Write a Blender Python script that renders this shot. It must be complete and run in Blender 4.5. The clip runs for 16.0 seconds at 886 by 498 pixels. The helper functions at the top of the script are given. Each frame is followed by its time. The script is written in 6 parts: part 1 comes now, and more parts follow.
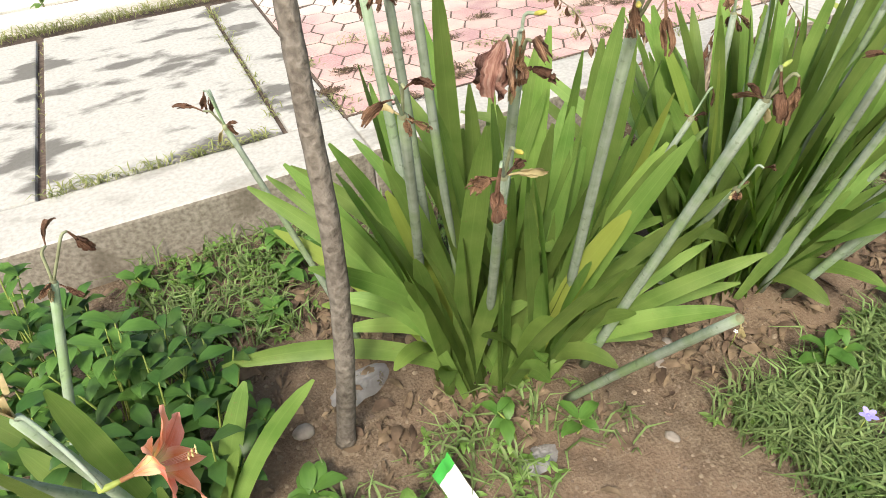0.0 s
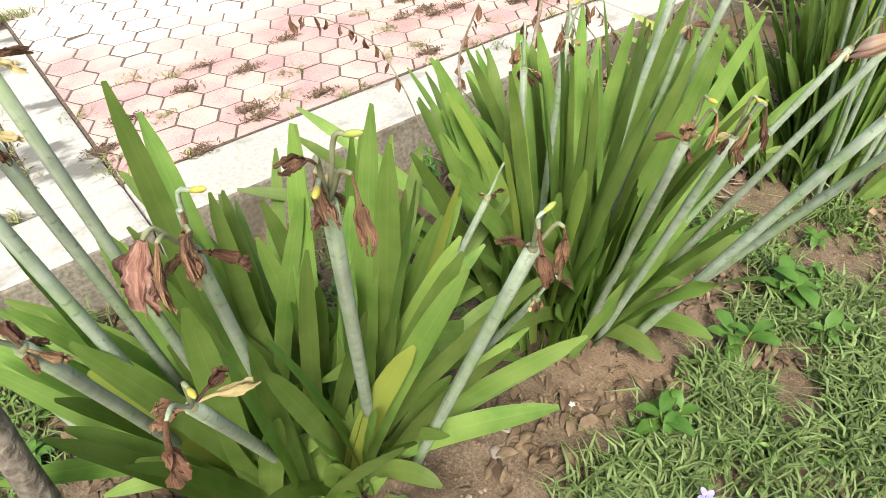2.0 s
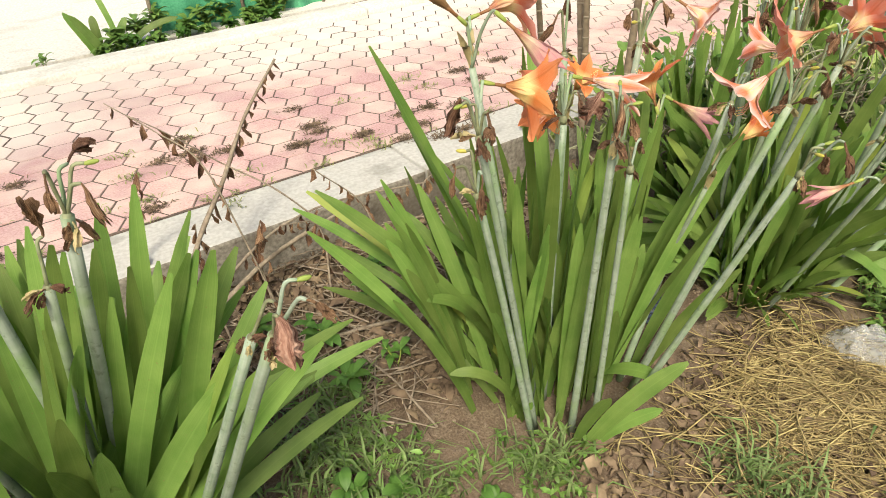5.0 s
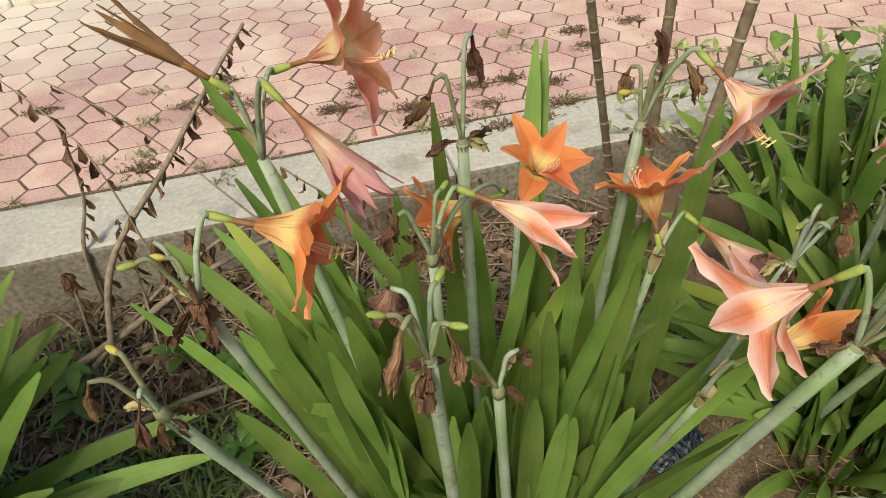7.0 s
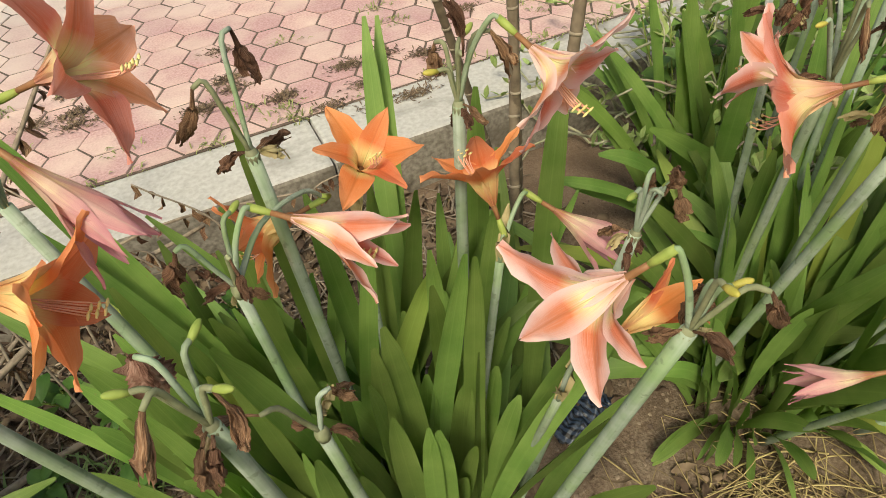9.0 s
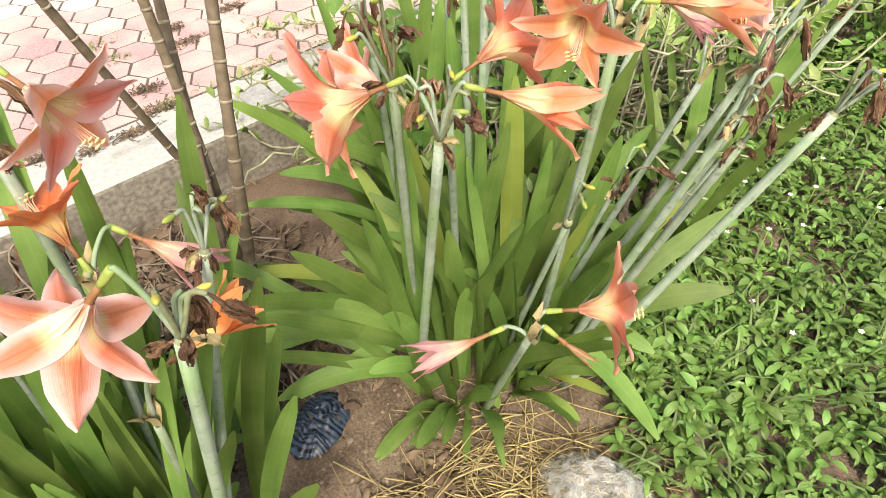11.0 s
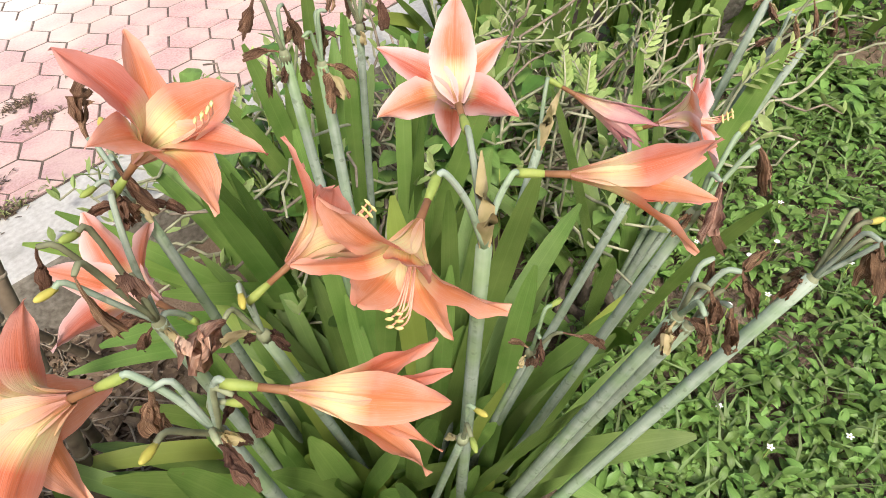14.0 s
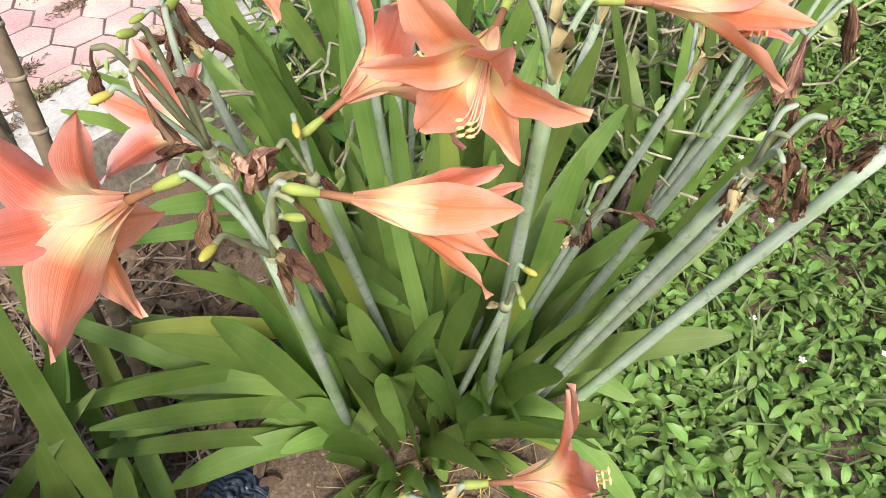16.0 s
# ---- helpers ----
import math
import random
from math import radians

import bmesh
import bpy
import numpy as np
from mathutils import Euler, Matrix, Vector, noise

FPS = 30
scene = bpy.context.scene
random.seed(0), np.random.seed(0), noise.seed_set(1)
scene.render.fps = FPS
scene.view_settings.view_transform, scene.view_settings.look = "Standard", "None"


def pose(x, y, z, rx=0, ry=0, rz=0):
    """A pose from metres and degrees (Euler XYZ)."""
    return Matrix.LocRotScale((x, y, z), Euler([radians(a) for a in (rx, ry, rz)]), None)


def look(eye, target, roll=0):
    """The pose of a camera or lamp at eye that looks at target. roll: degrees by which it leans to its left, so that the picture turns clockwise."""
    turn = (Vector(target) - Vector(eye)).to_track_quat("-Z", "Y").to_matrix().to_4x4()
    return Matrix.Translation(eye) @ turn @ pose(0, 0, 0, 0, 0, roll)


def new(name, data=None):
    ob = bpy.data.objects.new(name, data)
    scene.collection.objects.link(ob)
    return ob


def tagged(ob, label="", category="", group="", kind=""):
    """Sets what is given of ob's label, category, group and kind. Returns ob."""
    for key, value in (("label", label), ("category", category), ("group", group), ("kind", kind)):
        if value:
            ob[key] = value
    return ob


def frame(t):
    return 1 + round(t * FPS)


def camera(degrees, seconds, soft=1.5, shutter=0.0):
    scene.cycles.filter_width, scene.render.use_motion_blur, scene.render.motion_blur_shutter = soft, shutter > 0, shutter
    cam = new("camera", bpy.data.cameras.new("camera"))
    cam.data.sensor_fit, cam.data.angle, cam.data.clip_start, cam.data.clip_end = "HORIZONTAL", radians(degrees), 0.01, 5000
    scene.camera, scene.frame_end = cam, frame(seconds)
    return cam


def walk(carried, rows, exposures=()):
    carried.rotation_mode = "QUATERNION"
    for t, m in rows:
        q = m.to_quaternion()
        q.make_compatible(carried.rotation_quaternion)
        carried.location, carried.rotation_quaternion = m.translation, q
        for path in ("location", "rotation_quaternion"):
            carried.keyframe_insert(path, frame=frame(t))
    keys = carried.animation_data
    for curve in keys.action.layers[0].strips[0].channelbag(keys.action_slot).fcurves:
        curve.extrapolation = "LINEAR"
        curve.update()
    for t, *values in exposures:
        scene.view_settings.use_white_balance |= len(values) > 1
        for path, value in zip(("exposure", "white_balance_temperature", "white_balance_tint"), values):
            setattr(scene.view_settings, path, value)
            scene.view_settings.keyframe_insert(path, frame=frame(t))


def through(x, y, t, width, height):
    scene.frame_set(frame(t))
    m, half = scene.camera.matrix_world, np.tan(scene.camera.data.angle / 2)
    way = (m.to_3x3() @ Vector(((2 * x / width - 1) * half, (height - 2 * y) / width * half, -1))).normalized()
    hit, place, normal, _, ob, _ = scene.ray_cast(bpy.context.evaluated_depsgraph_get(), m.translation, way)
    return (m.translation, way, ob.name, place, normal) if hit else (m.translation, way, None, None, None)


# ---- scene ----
cam = camera(68.5, 16.0, 0.7)

PATH = [
    (0, (-0.871, -1.766, 1.094), (-0.261, -0.358, -0.188), -4.1),
    (0.5, (-0.78, -1.677, 1.145), (-0.056, -0.32, -0.132), -2.2),
    (1, (-0.698, -1.608, 1.126), (0.052, -0.311, -0.2), -1.7),
    (1.5, (-0.62, -1.576, 1.111), (0.225, -0.355, -0.228), -1.4),
    (2, (-0.527, -1.574, 1.127), (0.364, -0.392, -0.217), -2.1),
    (2.5, (-0.35, -1.612, 1.122), (0.575, -0.38, -0.154), -1.0),
    (3, (-0.162, -1.652, 1.122), (0.707, -0.363, -0.137), -0.9),
    (3.5, (-0.023, -1.701, 1.108), (0.865, -0.424, -0.15), -4.1),
    (4, (0.222, -1.72, 1.104), (1.122, -0.442, -0.143), -1.2),
    (4.5, (0.455, -1.747, 1.102), (1.378, -0.496, -0.156), -2.0),
    (5, (0.662, -1.766, 1.101), (1.559, -0.393, -0.043), -2.5),
    (5.2, (0.769, -1.765, 1.093), (1.596, -0.352, -0.055), -1.5),
    (7.3, (1.412, -1.415, 1.064), (1.713, 0.008, -0.309), -4.5),
    (7.5, (1.429, -1.398, 1.055), (1.732, 0.008, -0.335), -5.2),
    (8, (1.456, -1.362, 1.054), (1.75, 0.062, -0.319), -7.2),
    (8.5, (1.475, -1.363, 1.054), (1.821, 0.045, -0.323), -7.4),
    (9, (1.514, -1.416, 1.04), (2.002, -0.086, -0.372), -7.1),
    (9.5, (1.568, -1.474, 1.026), (2.22, -0.247, -0.413), -6.2),
    (10, (1.607, -1.518, 1.02), (2.386, -0.38, -0.428), -5.4),
    (10.2, (1.632, -1.535, 1.025), (2.468, -0.445, -0.428), -4.5),
    (12.3, (1.946, -1.653, 1.044), (2.87, -0.475, -0.283), -3.6),
    (12.5, (1.976, -1.621, 1.031), (2.883, -0.452, -0.316), -4.1),
    (13, (2.024, -1.501, 1.008), (2.923, -0.422, -0.416), -5.6),
    (13.5, (2.068, -1.43, 0.993), (3.004, -0.423, -0.458), -5.2),
    (14, (2.11, -1.411, 1.017), (3.068, -0.389, -0.411), -6.2),
    (14.5, (2.126, -1.416, 1.027), (3.084, -0.387, -0.396), -6.5),
    (15, (2.123, -1.408, 1.008), (3.078, -0.436, -0.456), -5.6),
    (15.5, (2.084, -1.417, 0.951), (2.945, -0.468, -0.585), -6.4),
    (16, (2.052, -1.417, 0.953), (2.858, -0.447, -0.599), -5.8),
]
walk(cam, [(t, look(eye, target, roll)) for t, eye, target, roll in PATH], [(0, 0.82, 7200, 6), (2.0, 1.02, 7200, 5), (3.0, 0.58, 7400, 0), (3.5, 0.45, 7500, -2), (4.0, 0.56, 7500, -1), (4.5, 0.68, 7600, 1), (5.2, 0.6, 7700, 4), (7.3, 0.14, 8000, 0), (8.2, 0.28, 8000, -1), (9.0, 0.3, 8000, 1), (10.0, 0.82, 7700, 5), (12.3, 1.0, 7200, 9), (13.5, 0.66, 6900, 10), (14.6, 0.64, 6900, 10), (15.5, 0.76, 6850, 11), (16, 0.84, 6800, 11)])

# ---- light ----
world = bpy.data.worlds.new("sky")
scene.world = world
world.use_nodes = True
wn = world.node_tree.nodes
sky = wn.new("ShaderNodeTexSky")
sky.sky_type, sky.sun_disc = "NISHITA", False
sky.sun_elevation, sky.sun_rotation = radians(51), radians(217)
sky.air_density, sky.dust_density, sky.ozone_density = 1.0, 4.0, 0.6
wn["Background"].inputs["Strength"].default_value = 0.125
world.node_tree.links.new(sky.outputs["Color"], wn["Background"].inputs["Color"])
sun = new("sun", bpy.data.lights.new("sun", "SUN"))
sun.data.energy, sun.data.angle, sun.data.color = 2.1, radians(12), (1.0, 0.985, 0.955)
sun.matrix_world = look((0, 0, 9), (1.6, 2.1, 9 - 3.3))

# ---- materials ----
def material(name, rough=0.6, spec=0.5):
    m = bpy.data.materials.new(name)
    m.use_nodes = True
    b = m.node_tree.nodes["Principled BSDF"]
    b.inputs["Roughness"].default_value = rough
    b.inputs["Specular IOR Level"].default_value = spec
    return m, m.node_tree.nodes, m.node_tree.links, b


def noise_node(n, l, scale, detail=4, where="Object", vec=None):
    t = n.new("ShaderNodeTexNoise")
    t.inputs["Scale"].default_value, t.inputs["Detail"].default_value = scale, detail
    if vec is None:
        vec = n.new("ShaderNodeTexCoord").outputs[where]
    l.new(vec, t.inputs["Vector"])
    return t.outputs["Fac"]


def ramp(n, l, fac, stops):
    r = n.new("ShaderNodeValToRGB")
    e = r.color_ramp.elements
    while len(e) < len(stops):
        e.new(0.5)
    for k, (p, c) in zip(e, stops):
        k.position, k.color = p, (*c, 1)
    l.new(fac, r.inputs["Fac"])
    return r.outputs["Color"]


def mix(n, l, fac, a, b, how="MIX"):
    x = n.new("ShaderNodeMix")
    x.data_type, x.blend_type = "RGBA", how
    for sock, v in ((x.inputs[0], fac), (x.inputs[6], a), (x.inputs[7], b)):
        if isinstance(v, (int, float)):
            sock.default_value = v
        elif isinstance(v, tuple):
            sock.default_value = (*v, 1)
        else:
            l.new(v, sock)
    return x.outputs[2]


def maths(n, l, how, a, b=0.0):
    x = n.new("ShaderNodeMath")
    x.operation = how
    for sock, v in zip(x.inputs, (a, b)):
        if isinstance(v, (int, float)):
            sock.default_value = v
        else:
            l.new(v, sock)
    return x.outputs[0]


def bump(n, l, b, height, strength=0.3, dist=0.01):
    k = n.new("ShaderNodeBump")
    k.inputs["Strength"].default_value, k.inputs["Distance"].default_value = strength, dist
    l.new(height, k.inputs["Height"])
    l.new(k.outputs["Normal"], b.inputs["Normal"])


def vary(n, l, color, amount, source="Object"):
    """Value and hue shifted a little, piece by piece."""
    if source == "Object":
        r = n.new("ShaderNodeObjectInfo").outputs["Random"]
    else:
        r = n.new("ShaderNodeNewGeometry").outputs["Random Per Island"]
    h = n.new("ShaderNodeHueSaturation")
    l.new(color, h.inputs["Color"])
    l.new(maths(n, l, "ADD", maths(n, l, "MULTIPLY", r, 2 * amount), 1 - amount), h.inputs["Value"])
    l.new(maths(n, l, "ADD", maths(n, l, "MULTIPLY", r, 0.022), 0.491), h.inputs["Hue"])
    return h.outputs["Color"]


def leaf_material(name, dark, light, rough=0.45, through=0.35, source="Object", veins=60.0, dead=None, rib=0.0, spread=0.22):
    """Green blades: fine lengthwise veins on the UV, blotches, light let through."""
    m, n, l, b = material(name, rough, 0.35)
    uv = n.new("ShaderNodeUVMap").outputs["UV"]
    mp = n.new("ShaderNodeMapping")
    mp.inputs["Scale"].default_value = (veins, 1.5, 1)
    l.new(uv, mp.inputs["Vector"])
    v = noise_node(n, l, 1.0, 2, vec=mp.outputs["Vector"])
    blot = noise_node(n, l, 14, 4)
    c = ramp(n, l, blot, [(0.3, dark), (0.72, light)])
    c = mix(n, l, 0.35, c, ramp(n, l, v, [(0.3, dark), (0.7, light)]))
    if dead:
        sp = n.new("ShaderNodeSeparateXYZ")
        l.new(uv, sp.inputs[0])
        tipness = maths(n, l, "ADD", sp.outputs["Y"], maths(n, l, "MULTIPLY", noise_node(n, l, 30, 2), 0.12))
        c = mix(n, l, ramp(n, l, tipness, [(1.01, (0, 0, 0)), (1.05, (1, 1, 1))]), c, dead)
    if rib:
        su = n.new("ShaderNodeSeparateXYZ")
        l.new(uv, su.inputs[0])
        across = maths(n, l, "ABSOLUTE", maths(n, l, "SUBTRACT", su.outputs["X"], 0.5))
        c = mix(n, l, ramp(n, l, across, [(0.02, (rib,) * 3), (0.07, (0, 0, 0)), (0.46, (0, 0, 0)), (0.5, (rib,) * 3)]), c, tuple(min(1, 1.5 * q) for q in light))
        spots = noise_node(n, l, 160, 2)
        c = mix(n, l, ramp(n, l, spots, [(0.7, (0, 0, 0)), (0.76, (0.6, 0.6, 0.6))]), c, (0.3, 0.24, 0.1))
        age = n.new("ShaderNodeObjectInfo").outputs["Random"]
        c = mix(n, l, ramp(n, l, age, [(0.93, (0, 0, 0)), (0.98, (0.55, 0.55, 0.55))]), c, (0.42, 0.38, 0.08))
    c = vary(n, l, c, spread, source)
    l.new(c, b.inputs["Base Color"])
    bump(n, l, b, v, 0.25, 0.002)
    if through:
        t = n.new("ShaderNodeBsdfTranslucent")
        l.new(mix(n, l, 0.5, c, (0.32, 0.48, 0.05)), t.inputs["Color"])
        s = n.new("ShaderNodeMixShader")
        s.inputs[0].default_value = through
        l.new(b.outputs[0], s.inputs[1]), l.new(t.outputs[0], s.inputs[2])
        l.new(s.outputs[0], n["Material Output"].inputs["Surface"])
    return m


def plain_material(name, dark, light, rough=0.7, scale=40.0, relief=0.4, source="", amount=0.15, dist=0.004, through=0.0):
    m, n, l, b = material(name, rough, 0.3)
    f = noise_node(n, l, scale, 6)
    c = ramp(n, l, f, [(0.3, dark), (0.7, light)])
    c = mix(n, l, 0.3, c, ramp(n, l, noise_node(n, l, scale / 9, 3), [(0.35, dark), (0.65, light)]))
    if source:
        c = vary(n, l, c, amount, source)
    l.new(c, b.inputs["Base Color"])
    bump(n, l, b, f, relief, dist)
    if through:
        t = n.new("ShaderNodeBsdfTranslucent")
        l.new(c, t.inputs["Color"])
        s = n.new("ShaderNodeMixShader")
        s.inputs[0].default_value = through
        l.new(b.outputs[0], s.inputs[1]), l.new(t.outputs[0], s.inputs[2])
        l.new(s.outputs[0], n["Material Output"].inputs["Surface"])
    return m


def petal_material(name, tip, mid, throat, edge, through=0.35, margin=0.35):
    """Tepals: a pale green-white star in the throat that runs out along the midrib, veined, paler towards the margin."""
    m, n, l, b = material(name, 0.5, 0.25)
    uv = n.new("ShaderNodeUVMap").outputs["UV"]
    sp = n.new("ShaderNodeSeparateXYZ")
    l.new(uv, sp.inputs[0])
    across = maths(n, l, "ABSOLUTE", maths(n, l, "SUBTRACT", sp.outputs["X"], 0.5))
    along = sp.outputs["Y"]
    c = ramp(n, l, along, [(0.0, (0.36, 0.15, 0.06)), (0.1, (0.50, 0.24, 0.10)), (0.27, throat), (0.34, throat), (0.5, mid), (1.0, tip)])
    mp = n.new("ShaderNodeMapping")
    mp.inputs["Scale"].default_value = (46, 2.2, 1)
    l.new(uv, mp.inputs["Vector"])
    v = noise_node(n, l, 1.0, 2, vec=mp.outputs["Vector"])
    c = mix(n, l, ramp(n, l, v, [(0.45, (0, 0, 0)), (0.75, (0.35, 0.35, 0.35))]), c, mid)
    fine = n.new("ShaderNodeMapping")
    fine.inputs["Scale"].default_value = (95, 3.5, 1)
    l.new(uv, fine.inputs["Vector"])
    w = noise_node(n, l, 1.0, 3, vec=fine.outputs["Vector"])
    c = mix(n, l, ramp(n, l, w, [(0.47, (0, 0, 0)), (0.68, (0.32, 0.32, 0.32))]), c, edge)
    blot = noise_node(n, l, 38, 3)
    c = mix(n, l, ramp(n, l, blot, [(0.5, (0, 0, 0)), (0.75, (0.25, 0.25, 0.25))]), c, edge)
    rib = maths(n, l, "SUBTRACT", maths(n, l, "SUBTRACT", 0.17, across), maths(n, l, "MULTIPLY", along, 0.30))
    rib = maths(n, l, "ADD", rib, maths(n, l, "MULTIPLY", maths(n, l, "SUBTRACT", w, 0.5), 0.12))
    star = mix(n, l, 1.0, ramp(n, l, rib, [(0.0, (0, 0, 0)), (0.07, (0.95, 0.95, 0.95))]), ramp(n, l, along, [(0.1, (0, 0, 0)), (0.25, (1, 1, 1))]), "MULTIPLY")
    c = mix(n, l, star, c, throat)
    vein = tuple(0.8 * q for q in mid)
    c = mix(n, l, mix(n, l, 1.0, ramp(n, l, across, [(0.01, (0.6, 0.6, 0.6)), (0.075, (0, 0, 0))]), ramp(n, l, along, [(0.3, (0, 0, 0)), (0.5, (1, 1, 1))]), "MULTIPLY"), c, vein)
    keel = maths(n, l, "SUBTRACT", maths(n, l, "SUBTRACT", 0.05, across), maths(n, l, "MULTIPLY", along, 0.085))
    c = mix(n, l, ramp(n, l, keel, [(0.0, (0, 0, 0)), (0.02, (0.6, 0.6, 0.6))]), c, (0.40, 0.33, 0.10))
    c = mix(n, l, ramp(n, l, maths(n, l, "ADD", across, maths(n, l, "MULTIPLY", maths(n, l, "SUBTRACT", blot, 0.5), 0.25)), [(0.16, (0, 0, 0)), (0.46, (margin,) * 3)]), c, edge)
    c = vary(n, l, c, 0.08)
    l.new(c, b.inputs["Base Color"])
    bump(n, l, b, v, 0.3, 0.002)
    t = n.new("ShaderNodeBsdfTranslucent")
    l.new(c, t.inputs["Color"])
    s = n.new("ShaderNodeMixShader")
    s.inputs[0].default_value = through
    l.new(b.outputs[0], s.inputs[1]), l.new(t.outputs[0], s.inputs[2])
    l.new(s.outputs[0], n["Material Output"].inputs["Surface"])
    return m


def dry_material(name, dark, mid, light, through=0.15):
    """Shrunken petals: lengthwise wrinkles on the UV, blotches, a little light let through."""
    m, n, l, b = material(name, 0.75, 0.25)
    uv = n.new("ShaderNodeUVMap").outputs["UV"]
    mp = n.new("ShaderNodeMapping")
    mp.inputs["Scale"].default_value = (22, 2.0, 1)
    l.new(uv, mp.inputs["Vector"])
    v = noise_node(n, l, 1.0, 3, vec=mp.outputs["Vector"])
    c = ramp(n, l, v, [(0.32, dark), (0.5, mid), (0.7, light)])
    c = mix(n, l, ramp(n, l, noise_node(n, l, 45, 4), [(0.42, (0, 0, 0)), (0.7, (0.7, 0.7, 0.7))]), c, dark)
    c = vary(n, l, c, 0.3)
    l.new(c, b.inputs["Base Color"])
    bump(n, l, b, v, 0.8, 0.004)
    t = n.new("ShaderNodeBsdfTranslucent")
    l.new(c, t.inputs["Color"])
    s = n.new("ShaderNodeMixShader")
    s.inputs[0].default_value = through
    l.new(b.outputs[0], s.inputs[1]), l.new(t.outputs[0], s.inputs[2])
    l.new(s.outputs[0], n["Material Output"].inputs["Surface"])
    return m


def stalk_material():
    """Pale waxy grey-green skin, streaked lengthwise, greener where rubbed, with dark algae smudges."""
    m, n, l, b = material("stalk_bloom", 0.58, 0.25)
    mp = n.new("ShaderNodeMapping")
    mp.inputs["Scale"].default_value = (9, 3.0, 1)
    l.new(n.new("ShaderNodeUVMap").outputs["UV"], mp.inputs["Vector"])
    streak = noise_node(n, l, 1.0, 4, vec=mp.outputs["Vector"])
    c = ramp(n, l, streak, [(0.3, (0.205, 0.275, 0.185)), (0.7, (0.375, 0.43, 0.365))])
    c = mix(n, l, 0.5, c, ramp(n, l, noise_node(n, l, 48, 6), [(0.3, (0.185, 0.255, 0.17)), (0.68, (0.395, 0.45, 0.39))]))
    c = mix(n, l, ramp(n, l, noise_node(n, l, 9, 4), [(0.48, (0, 0, 0)), (0.66, (0.65, 0.65, 0.65))]), c, (0.21, 0.325, 0.125))
    smudge = noise_node(n, l, 85, 6)
    c = mix(n, l, ramp(n, l, smudge, [(0.6, (0, 0, 0)), (0.68, (0.5, 0.5, 0.5))]), c, (0.11, 0.14, 0.085))
    c = vary(n, l, c, 0.16)
    l.new(c, b.inputs["Base Color"])
    bump(n, l, b, streak, 0.3, 0.002)
    return m


def ground_material():
    """Brown garden soil: crumbly, with grit, reddish and dusty patches and damp stains."""
    m, n, l, b = material("soil", 0.95, 0.15)
    co = n.new("ShaderNodeTexCoord").outputs["Object"]
    big = noise_node(n, l, 2.6, 6, vec=co)
    mid = noise_node(n, l, 19, 8, vec=co)
    fine = noise_node(n, l, 150, 8, vec=co)
    c = ramp(n, l, mid, [(0.3, (0.095, 0.066, 0.045)), (0.5, (0.175, 0.128, 0.09)), (0.7, (0.265, 0.205, 0.152))])
    c = mix(n, l, 0.55, c, ramp(n, l, fine, [(0.3, (0.075, 0.052, 0.036)), (0.52, (0.18, 0.135, 0.096)), (0.72, (0.32, 0.26, 0.2))]))
    c = mix(n, l, ramp(n, l, big, [(0.46, (0, 0, 0)), (0.62, (0.6, 0.6, 0.6))]), c, (0.225, 0.155, 0.11))
    damp = noise_node(n, l, 6.5, 5, vec=co)
    c = mix(n, l, ramp(n, l, damp, [(0.55, (0, 0, 0)), (0.68, (0.6, 0.6, 0.6))]), c, (0.08, 0.058, 0.042))
    vo = n.new("ShaderNodeTexVoronoi")
    vo.inputs["Scale"].default_value = 210
    l.new(co, vo.inputs["Vector"])
    c = mix(n, l, ramp(n, l, vo.outputs["Distance"], [(0.1, (0.35, 0.35, 0.35)), (0.2, (0, 0, 0))]), c, (0.42, 0.37, 0.32))
    l.new(c, b.inputs["Base Color"])
    bump(n, l, b, maths(n, l, "ADD", fine, mid), 0.7, 0.006)
    return m


def concrete_material(name, dark, light, stain, amount, low=0.56):
    m, n, l, b = material(name, 0.85, 0.25)
    co = n.new("ShaderNodeTexCoord").outputs["Object"]
    fine = noise_node(n, l, 70, 8, vec=co)
    c = ramp(n, l, fine, [(0.3, dark), (0.65, light)])
    mp = n.new("ShaderNodeMapping")
    mp.inputs["Scale"].default_value = (1.0, 1.9, 1)
    l.new(co, mp.inputs["Vector"])
    st = noise_node(n, l, 3.2, 7, vec=mp.outputs["Vector"])
    c = mix(n, l, ramp(n, l, st, [(low, (0, 0, 0)), (low + 0.07, (amount,) * 3)]), c, stain)
    c = mix(n, l, ramp(n, l, noise_node(n, l, 9, 5, vec=co), [(0.55, (0, 0, 0)), (0.8, (0.4, 0.4, 0.4))]), c, dark)
    l.new(c, b.inputs["Base Color"])
    bump(n, l, b, fine, 0.45, 0.004)
    return m


